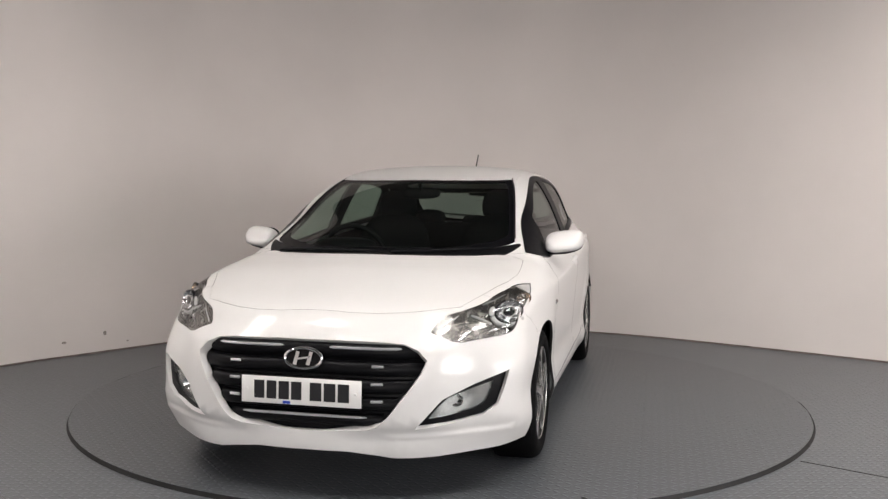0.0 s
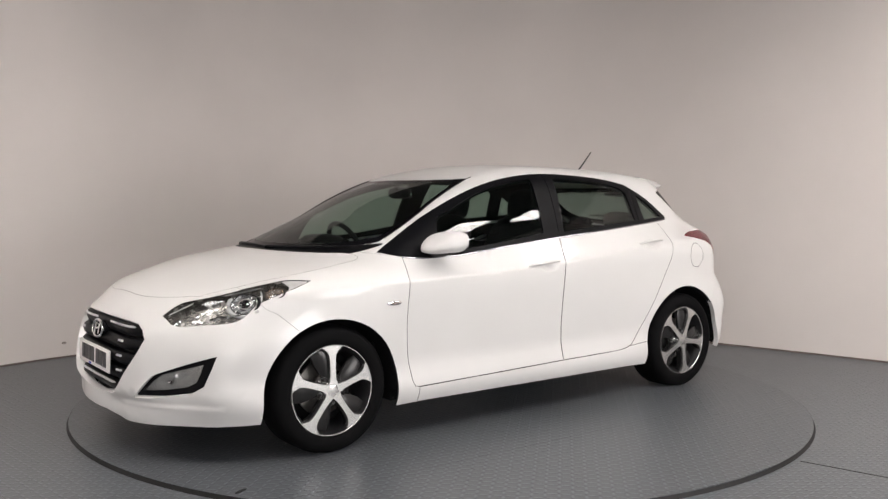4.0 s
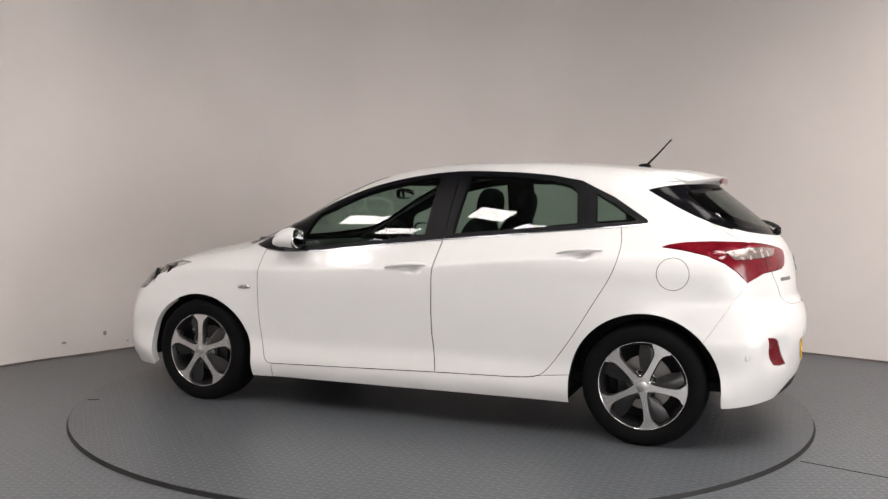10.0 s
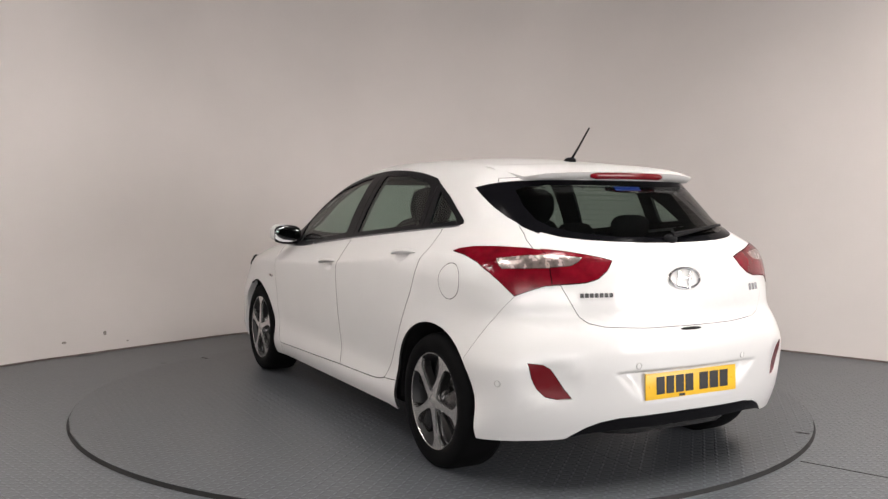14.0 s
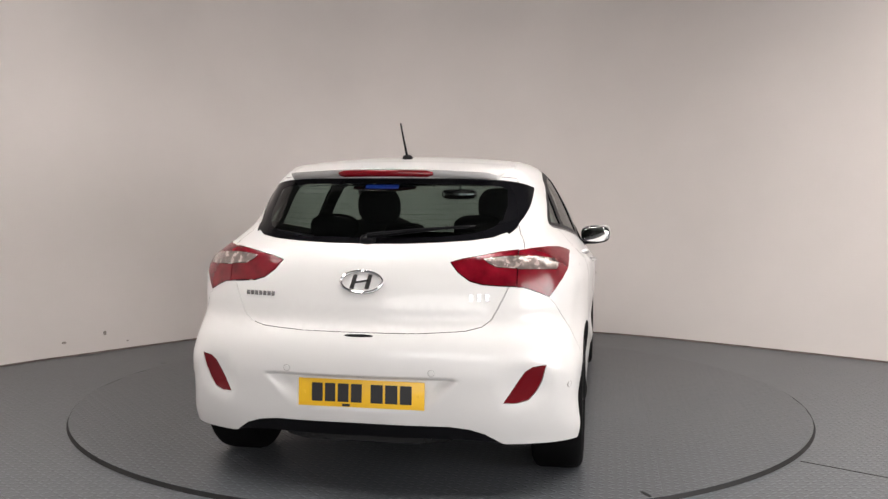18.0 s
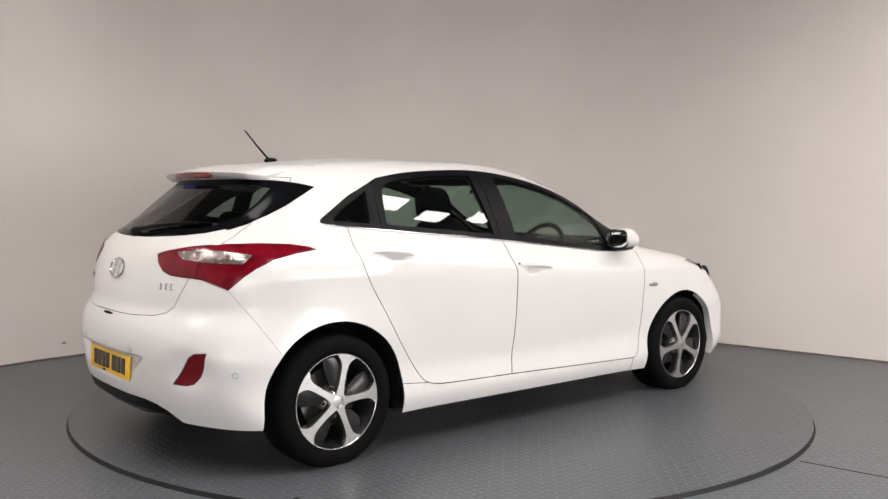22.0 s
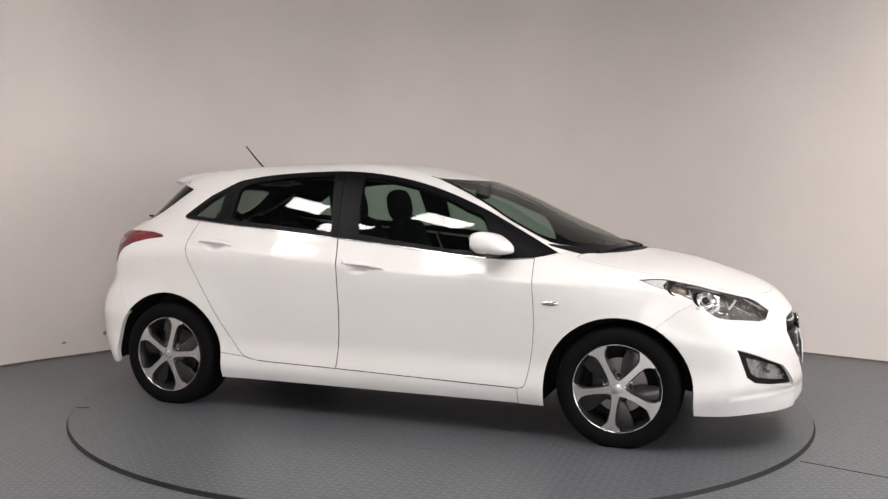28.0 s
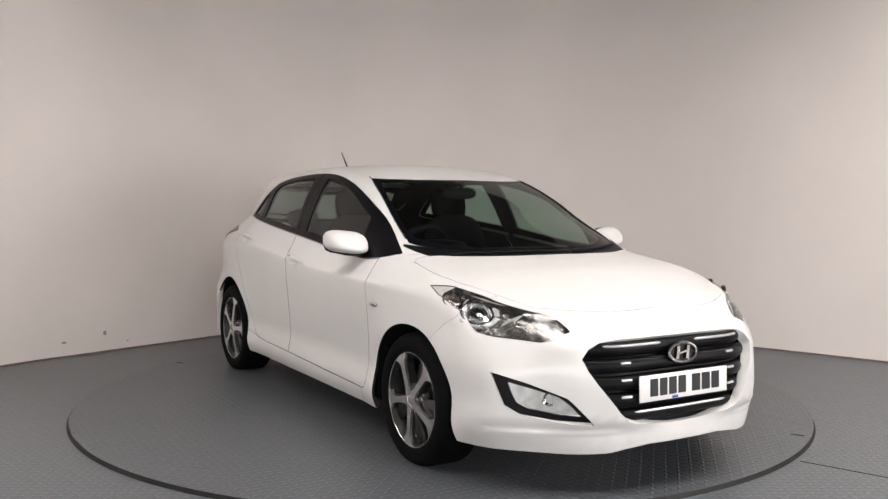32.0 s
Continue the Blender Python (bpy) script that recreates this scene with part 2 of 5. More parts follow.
def studio():
    line = smooth_line(WALL_LINE)
    v, f = band(line, -.02, HIGH, .15)
    me = mesh_of("wall_curved", v, f, WALL)
    me.set_sharp_from_angle(angle=radians(40))
    wall = put("wall_curved", me)
    tagged(wall, "tall curved studio wall in warm grey-white paint", "wall", kind="structure")
    inner = [p - Vector((-(line[min(i + 1, len(line) - 1)] - line[max(i - 1, 0)]).normalized().y, (line[min(i + 1, len(line) - 1)] - line[max(i - 1, 0)]).normalized().x)) * .006 for i, p in enumerate(line)]
    v, f = band(inner, -.02, -.007, .005)
    tagged(put("baseboard", mesh_of("baseboard", v, f, SKIRT, False)), "thin grimy brown bead along the foot of the wall", "skirting", kind="structure")
    # plain walls that close the room behind the camera; a wide doorway in the south one
    # the gap in the east wall is assumed, left for the side fill
    for name, size, at in (("wall_east", (.15, 1.7, HIGH), (5.68, -2.25, HIGH / 2 - .02)), ("wall_east_south", (.15, 3.9, HIGH), (5.68, -8.05, HIGH / 2 - .02)), ("wall_east_low", (.15, 3.0, .70), (5.68, -4.6, .33)), ("wall_east_top", (.15, 3.0, HIGH - 2.40), (5.68, -4.6, 1.2 + HIGH / 2 - .02)), ("wall_west", (.15, 7.8, HIGH), (-5.0, -6.1, HIGH / 2 - .02)),
                           # unseen lintel, hung low to shade the top of the curved wall
                           ("wall_south", (1.6, .15, HIGH), (-4.28, -10.0, HIGH / 2 - .02)), ("wall_south_east", (1.6, .15, HIGH), (4.96, -10.0, HIGH / 2 - .02)), ("wall_south_top", (7.64, .15, 1.15), (.34, -10.0, HIGH - .595))):
        tagged(part(name, box(size, at), WALL, smooth=0), "plain grey-white painted studio wall", "wall", kind="structure")
    tagged(part("ceiling", box((11.2, 13.6, .15), (.3, -3.3, HIGH + .06)), CEILING, smooth=0), "dark grey painted ceiling", "ceiling", kind="structure")
    tagged(part("floor", box((14, 18, .10), (.3, -5.0, -.07)), FLOOR, smooth=0), "grey painted steel tread-plate floor", "floor", kind="structure")


def ceiling_panel():
    lamp = new("ceiling_light")
    bm = box((.60, .60, .03), (0, 0, .016), .004)
    # skirt sides, added to keep direct light off the upper wall
    for a in (-1, 1):
        box((.025, .60, .060), (.2875 * a, 0, -.027), .003, 1, bm=bm)
        box((.55, .025, .060), (0, .2875 * a, -.027), .003, 1, bm=bm)
    part("frame", bm, LINING, lamp, "black skirt added round the diffuser to shade the wall top")
    part("diffuser", box((.548, .548, .012), (0, 0, -.006), .002), PANEL_GLOW, lamp, "glowing white diffuser")
    return tagged(lamp, "square recessed ceiling light panel, glowing white", "light", "ceiling lights")


# ---- the form of the car ----
def curve(xs, ys):
    """A smooth curve through a few design stations."""
    xs, ys = np.array(xs, float), np.array(ys, float)
    d = np.diff(ys) / np.diff(xs)
    m = np.concatenate([[d[0]], (d[:-1] + d[1:]) / 2, [d[-1]]])
    flat = d[:-1] * d[1:] <= 0
    m[1:-1][flat] = 0
    big = np.abs(np.concatenate([[d[0]], np.where(np.abs(d[:-1]) < np.abs(d[1:]), d[:-1], d[1:]), [d[-1]]])) * 3
    m = np.clip(m, -big, big)

    def value(x):
        x = np.clip(np.asarray(x, float), xs[0], xs[-1])
        i = np.clip(np.searchsorted(xs, x) - 1, 0, len(xs) - 2)
        h = xs[i + 1] - xs[i]
        t = (x - xs[i]) / h
        return ((1 + 2 * t) * ys[i] + t * h * m[i]) * (1 - t) ** 2 + ((3 - 2 * t) * ys[i + 1] + (t - 1) * h * m[i + 1]) * t * t
    return value


def step(a, b, x):
    t = np.clip((np.asarray(x, float) - a) / (b - a), 0, 1)
    return t * t * (3 - 2 * t)


def soft_min(a, b, k):
    h = np.maximum(k - np.abs(a - b), 0) / k
    return np.minimum(a, b) - h * h * k / 4


# the car's form, in metres: x ahead from the middle of the wheelbase, y to its left, z up
TOP = curve([-1.75, -1.60, -1.40, -1.10, -0.75, -0.35, 0.0, 0.2, 0.4, 0.65, 0.87, 1.09, 1.22, 1.28, 1.36, 1.46, 1.63, 1.81, 2.0, 2.1, 2.2, 2.4],
            [1.345, 1.37, 1.394, 1.429, 1.450, 1.4535, 1.436, 1.402, 1.345, 1.25, 1.145, 1.048, .988, .963, .948, .930, .899, .845, .775, .715, .62, .40])
SWEEP = curve([-1.8, -0.6, 0.1, 0.9, 1.25, 1.5, 2.2], [0, 0, .12, .42, .36, .25, .25])
CROWN = curve([-1.8, -0.3, 0.6, 1.2, 1.6, 2.2], [.10, .11, .09, .06, .08, .08])
SECTION = curve([.08, .16, .22, .27, .33, .40, .48, .60, .70, .775, .83, .848, .858, .875, .93, .98, 1.04, 1.12, 1.22, 1.32, 1.40, 1.52],
                [.78, .835, .864, .872, .864, .857, .864, .876, .885, .891, .892, .889, .882, .871, .838, .809, .785, .753, .705, .644, .576, .475])
RISE = curve([-2.0, -1.3, -1.0, -0.6, 0.0, 1.0, 1.5, 2.2], [.12, .11, .09, .055, 0, -.04, -.05, -.05])
TAPER = curve([-2.2, -2.05, -1.8, -1.5, -1.3, -1.0, 1.0, 1.2, 1.44, 1.8, 2.1, 2.3], [.25, .17, .085, .03, .012, 0, 0, .008, .03, .075, .16, .25])
CABIN = curve([-2.0, -1.6, -1.3, -1.0, -0.5, 0.2, 0.7, 1.2], [.24, .13, .085, .05, .01, 0, .015, .04])
NOSE = curve([.08, .14, .22, .32, .45, .56, .63, .69, .75, .90], [2.11, 2.175, 2.205, 2.20, 2.195, 2.178, 2.155, 2.125, 2.09, 2.0])
TAIL = curve([.08, .2, .32, .45, .55, .64, .69, .72, .8, .9, .98, 1.04, 1.12, 1.2, 1.33, 1.5],
             [-1.94, -2.0, -2.05, -2.075, -2.085, -2.075, -2.052, -2.034, -2.024, -2.006, -1.975, -1.93, -1.84, -1.745, -1.585, -1.38])


def nose_line(y, z):
    """How far the nose reaches, with a proud surround about the grille."""
    y = np.abs(y)
    proud = .046 * step(.06, .42, y) * step(.68, .50, y) * step(.25, .33, z) * step(.70, .61, z)
    return NOSE(z) - .42 * y ** 2 - .08 * y ** 4 + proud


def form(x, y, z):
    """Above nought inside the car's skin, nought on it."""
    y = np.abs(y)
    zz = z - RISE(x) * step(.5, .85, z)
    low = step(.75, .50, z)
    side = SECTION(zz) - TAPER(x) * (1 - .5 * low) + .02 * low * step(.95, 1.4, np.abs(x)) - CABIN(x) * step(.85, 1.15, z)
    for wx in (1.325, -1.325):
        r = np.hypot(x - wx, z - .30)
        side = side + .010 * step(.56, .38, r)
    over = TOP(x + SWEEP(x) * y * y) - CROWN(x) * y * y - z
    ahead = nose_line(y, z) - (.14 - .14 * low) * y ** 4 - x
    # lip along the foot of the front bumper, its corners drawn in
    ahead = ahead + .014 * step(.290, .262, z) * step(.30, .40, y) - .075 * step(.34, .17, z) * step(.42, .78, y)
    side = side - .040 * step(.33, .18, z) * step(1.60, 1.85, x)
    g = step(.98, 1.14, z)
    behind = x - TAIL(z) - (.16 + .14 * g) * y ** 2 - (.44 + .7 * g - .14 * low) * y ** 4
    # hollow for the number plate
    behind = behind - .032 * step(.0, .09, .42 - (.515 - z) * .9 - y) * np.clip((z - .375) / .135, 0, 1) * step(.519, .507, z)
    # hollow round each bumper reflector, deepest at its foot
    behind = behind - .016 * step(1.0, .25, np.hypot((y - .655) / .13, (z - .480) / .11))
    f = soft_min(side - y, over, .09)
    f = soft_min(f, ahead, .07)
    return soft_min(f, behind, .06)


def meet(origin, way, far=3.0):
    """Where rays that start inside leave the form."""
    lo, hi = np.zeros(len(way)), np.full(len(way), far)
    for _ in range(34):
        mid = (lo + hi) / 2
        p = origin + way * mid[:, None]
        inside = form(p[:, 0], p[:, 1], p[:, 2]) > 0
        lo, hi = np.where(inside, mid, lo), np.where(inside, hi, mid)
    return origin + way * lo[:, None]


def normals(p):
    e = .004
    g = np.stack([form(*(p + np.eye(3)[i] * e).T) - form(*(p - np.eye(3)[i] * e).T) for i in range(3)], -1)
    return -g / np.maximum(np.linalg.norm(g, axis=1), 1e-9)[:, None]

# ---- the skin of the car, cut into its panels ----
HEART, REACH = .55, 1.1


def unroll(p):
    """Places on the skin's left half as a flat fan about the nose or tail."""
    p = np.asarray(p, float)
    sx = np.clip(p[:, 0], -REACH, REACH)
    d = p - np.stack([sx, 0 * sx, 0 * sx + HEART], -1)
    phi = np.arctan2(d[:, 2], np.maximum(d[:, 1], 0))
    alpha = np.arcsin(np.clip(np.abs(d[:, 0]) / np.linalg.norm(d, axis=1), 0, 1))
    r = REACH + math.pi / 2 - np.abs(sx) - alpha
    return np.stack([r * np.cos(phi), r * np.sin(phi)], -1)


def roll_up(uv, sign):
    uv = np.asarray(uv, float)
    r, phi = np.hypot(uv[:, 0], uv[:, 1]), np.arctan2(uv[:, 1], np.maximum(uv[:, 0], 0))
    a = REACH + math.pi / 2 - r
    alpha = np.clip(a - REACH, 0, math.pi / 2)
    x = np.clip(a, 0, REACH)
    o = np.stack([sign * x, 0 * x, 0 * x + HEART], -1)
    w = np.stack([sign * np.sin(alpha), np.cos(alpha) * np.cos(phi), np.cos(alpha) * np.sin(phi)], -1)
    p = meet(o, w)
    p[np.abs(uv[:, 0]) < 1e-7, 1] = 0
    p[r > REACH + math.pi / 2 - 1e-7, 0] = 0
    return p


# view: which two of x, y, z an outline is drawn in, and the way to the skin from inside
VIEWS = {"side": (0, 2), "top": (0, 1), "front": (1, 2), "rear": (1, 2)}


def on_skin(view, q):
    q = np.asarray(q, float)
    z = np.zeros(len(q))
    if view == "side":
        return meet(np.stack([q[:, 0], z, q[:, 1]], -1), np.tile((0., 1, 0), (len(q), 1)))
    if view == "top":
        return meet(np.stack([q[:, 0], q[:, 1], z + .6], -1), np.tile((0., 0, 1), (len(q), 1)))
    s = 1. if view == "front" else -1.
    return meet(np.stack([z + s * .8, q[:, 0], q[:, 1]], -1), np.tile((s, 0., 0), (len(q), 1)))


def starts_inside(view, q):
    q = np.asarray(q, float)
    if view == "side":
        return form(q[:, 0], 0 * q[:, 0], q[:, 1]) > 0
    if view == "top":
        return (form(q[:, 0], q[:, 1], 0 * q[:, 0] + .6) > 0) & (q[:, 1] >= 0)
    s = .8 if view == "front" else -.8
    return (form(0 * q[:, 0] + s, q[:, 0], q[:, 1]) > 0) & (q[:, 0] >= 0)


def within(poly, a, b):
    """Which of the points (a, b) lie in the outline."""
    inside = np.zeros(len(a), bool)
    n = len(poly)
    for i in range(n):
        (x0, y0), (x1, y1) = poly[i], poly[(i + 1) % n]
        if y0 == y1:
            continue
        inside ^= ((y0 > b) != (y1 > b)) & (a < (x1 - x0) * (b - y0) / (y1 - y0) + x0)
    return inside


def bow(points, n=4):
    """Rounds an open run of points a little."""
    return [tuple(p) for p in smooth_line(points, n)]


def arch(cx, cz, rx, rz):
    return [(cx + rx * math.cos(a), cz + rz * math.sin(a)) for a in np.linspace(0, math.pi, 25)] + [(cx - rx - .004, .0), (cx + rx + .004, .0)]


DLO_TOP = bow([(.995, .952), (.774, 1.069), (.527, 1.197), (.273, 1.295), (.015, 1.355), (-.247, 1.383), (-.508, 1.379), (-.768, 1.360), (-.961, 1.328)]) + [(-1.146, 1.238), (-1.312, 1.126)]
DLO_LOW = [(-1.318, 1.112), (-1.29, 1.102), (-1.0, 1.076), (-.616, 1.043), (-.235, 1.008), (.143, .971), (.516, .930), (.764, .920), (.90, .930)]
DLO = DLO_TOP + DLO_LOW
FRONT_GLASS = bow([(.655, .953), (.60, 1.115), (.50, 1.168), (.27, 1.266), (.015, 1.326), (-.150, 1.347)], 3) + [(-.118, 1.035), (.143, .998), (.45, .962)]
REAR_GLASS_LINE = [(-.335, 1.352), (-.6, 1.346), (-.80, 1.325), (-.905, 1.30), (-.945, 1.27), (-.962, 1.10), (-.6, 1.070), (-.285, 1.040)]
QUARTER = [(-1.045, 1.262), (-1.145, 1.205), (-1.262, 1.122), (-1.06, 1.106)]
HEADLAMP = bow([(2.020, .676), (1.945, .731), (1.867, .757), (1.719, .797), (1.61, .822), (1.518, .838), (1.417, .834)]) + bow([(1.50, .806), (1.571, .784), (1.687, .738), (1.746, .689), (1.80, .660), (1.909, .644), (1.976, .635), (2.008, .642)])
GRILLE = [(-.1, .647), (.15, .647), (.33, .643), (.41, .636), (.465, .614), (.503, .575), (.485, .525), (.45, .470), (.36, .352), (.315, .312), (.27, .297), (.08, .288), (-.1, .288)]
FOG = [(.464, .302), (.515, .36), (.562, .416), (.679, .470), (.800, .514), (.785, .45), (.762, .378), (.711, .343), (.604, .319)]
FOG_LAMP = [(.520, .342), (.555, .385), (.59, .418), (.68, .452), (.748, .474), (.738, .43), (.722, .390), (.683, .366), (.60, .348)]
BONNET = [(2.036, -.1), (2.036, .16), (2.02, .27), (1.985, .38), (1.94, .47), (1.867, .585), (1.80, .618), (1.719, .652), (1.61, .694), (1.518, .735), (1.42, .752), (1.30, .752), (1.12, .738), (1.085, .70), (1.095, .655), (1.12, .605), (1.195, .51), (1.265, .395), (1.315, .27), (1.345, .12), (1.350, -.1)]
COWL = [(1.37, -.1), (1.365, .12), (1.33, .27), (1.28, .395), (1.21, .51), (1.135, .605), (1.098, .642), (1.03, .672), (.945, .700), (.93, .69), (.985, .645), (1.06, .575), (1.14, .48), (1.205, .38), (1.255, .26), (1.285, .12), (1.29, -.1)]
WINDSCREEN = [(1.29, -.1), (1.285, .12), (1.255, .26), (1.205, .38), (1.14, .48), (1.06, .575), (.985, .640), (.935, .664), (.872, .650), (.70, .622), (.524, .592), (.37, .562), (.245, .530), (.30, .45), (.365, .30), (.40, .145), (.41, -.1)]
ROOF = [(.41, -.1), (.40, .145), (.365, .30), (.30, .45), (.232, .556), (.0, .552), (-.3, .540), (-.7, .522), (-1.0, .503), (-1.31, .475), (-1.345, .25), (-1.38, .1), (-1.385, -.1)]
SCREEN = [(-1.303, 1.279), (-1.37, 1.296), (-1.44, 1.306), (-1.50, 1.312), (-1.9, 1.312), (-1.9, 1.047), (-1.809, 1.060), (-1.72, 1.078), (-1.636, 1.104), (-1.54, 1.145), (-1.453, 1.190), (-1.36, 1.245)]
SCREEN_MID = [(-.1, 1.314), (.30, 1.314), (.45, 1.312), (.54, 1.300), (.56, 1.20), (.57, 1.11), (.55, 1.085), (.50, 1.066), (.42, 1.055), (.30, 1.047), (.15, 1.041), (-.1, 1.039)]
SCREEN_CLEAR = [(-.1, 1.292), (.40, 1.290), (.49, 1.283), (.530, 1.268), (.538, 1.20), (.528, 1.14), (.495, 1.105), (.43, 1.086), (.30, 1.070), (-.1, 1.062)]
WINDSCREEN_CLEAR = [(1.235, -.1), (1.23, .12), (1.20, .26), (1.15, .38), (1.085, .47), (1.0, .56), (.92, .610), (.87, .618), (.70, .594), (.524, .562), (.39, .530), (.31, .495), (.345, .43), (.40, .29), (.435, .145), (.445, -.1)]
TAIL_LAMP = [(-1.400, .993), (-1.43, 1.006), (-1.512, 1.019), (-1.64, 1.024), (-1.76, 1.021), (-1.86, 1.007), (-1.93, .998), (-1.93, .870), (-1.877, .868), (-1.803, .824), (-1.775, .855), (-1.749, .882), (-1.70, .918), (-1.618, .955), (-1.50, .980)]
GATE_LAMP = [(.612, 1.018), (.54, 1.010), (.473, .998), (.40, .984), (.352, .970), (.385, .93), (.430, .897), (.48, .882), (.55, .876), (.612, .872)]
CLEAR_OUT = [(-1.700, .974), (-1.80, .991), (-1.93, .993), (-1.93, .945), (-1.80, .938), (-1.745, .935)]
CLEAR_IN = [(.612, .993), (.55, .991), (.478, .983), (.50, .966), (.535, .950), (.612, .944)]
LAMP_TIP_LINE = [(1.30, .70), (1.72, .68), (1.665, .735), (1.60, .762), (1.55, .788), (1.535, .810), (1.55, .830), (1.565, .88), (1.30, .88)]
CUP_F = [(-.080 + .074 * math.cos(a), .848 + .033 * math.sin(a)) for a in np.linspace(0, 2 * math.pi, 25)[:-1]]
CUP_R = [(-1.003 + .074 * math.cos(a), .950 + .033 * math.sin(a)) for a in np.linspace(0, 2 * math.pi, 25)[:-1]]
GATE = [(-.1, .688), (.24, .690), (.42, .700), (.485, .715), (.52, .742), (.545, .79), (.585, .875), (.622, .96), (.637, 1.014), (.625, 1.05), (.606, 1.078), (.59, 1.12), (.60, 1.2), (.580, 1.28), (.555, 1.322), (.30, 1.335), (-.1, 1.335)]
REFLECTOR = [(.572, .414), (.60, .455), (.632, .505), (.655, .538), (.685, .556), (.738, .562), (.722, .50), (.700, .455), (.668, .420), (.625, .410)]
VALANCE = [(-.1, .325), (.36, .320), (.44, .308), (.50, .286), (.545, .255), (.60, .215), (.60, .0), (-.1, .0)]
FLAP = [(-1.462 + .078 * math.cos(a), .864 + .080 * math.sin(a)) for a in np.linspace(0, 2 * math.pi, 33)[:-1]]
DOOR_A = [(.888, .93), (.897, .80), (.904, .68), (.904, .578), (.897, .47), (.885, .389), (.866, .295), (.850, .268), (.82, .261)]
DOOR_B = [(-.216, .289), (-.206, .392), (-.196, .50), (-.194, .62), (-.201, .83), (-.220, .94), (-.240, 1.03)]
DOOR_C = bow([(-.62, .297), (-.72, .302), (-.797, .318), (-.850, .363), (-.966, .521), (-1.083, .712), (-1.172, .865), (-1.203, .986), (-1.186, 1.097)], 3)
FRONT_DOOR = DOOR_A + [(.326, .274)] + DOOR_B + [(.0, 1.06), (.5, 1.05), (.85, 1.01)]
REAR_DOOR = DOOR_B[::-1] + DOOR_C + [(-.6, 1.10)]
SILL = [(.82, .261), (.326, .274), (-.216, .289), (-.62, .297), (-.80, .317), (-1.02, .34), (-1.02, .0), (.826, .0)]
FENDER = DOOR_A + [(.826, .0), (1.45, .0), (1.45, .56), (1.50, .600), (1.608, .690), (1.66, .715), (1.72, .80), (1.72, .95), (1.12, 1.0), (1.095, .955), (.995, .945)]
FRONT_BUMPER = [(1.45, .0), (1.45, .56), (1.50, .600), (1.608, .690), (1.66, .715), (1.72, .80), (1.72, 1.0), (2.5, 1.0), (2.5, .0)]
REAR_BUMPER = [(-1.803, .822), (-1.744, .735), (-1.65, .592), (-1.60, .52), (-1.55, .3), (-1.55, .0), (-2.5, .0), (-2.5, .9), (-1.84, .868)]
LOW_SIDE = [(.98, .0), (.98, .178), (-1.02, .186), (-1.02, .0)]
LOW_CORNER = [(1.5, .0), (1.5, .190), (1.70, .187), (1.95, .181), (1.95, .0)]
LOW_HEEL = [(-1.5, .0), (-1.5, .222), (-1.70, .222), (-1.92, .229), (-1.92, .0)]
LOW_FRONT = [(-.1, .0), (-.1, .210), (.20, .206), (.30, .192), (.376, .181), (.54, .178), (.741, .183), (.95, .185), (.95, .0)]
LOW_REAR = [(-.1, .0), (-.1, .266), (.40, .264), (.50, .254), (.58, .236), (.72, .228), (.95, .215), (.95, .0)]
FRAME_SPLIT = [(-.235, .99), (-.275, 1.40), (-.9, 1.45), (-1.01, 1.36), (-.995, 1.30), (-1.0, 1.05)]
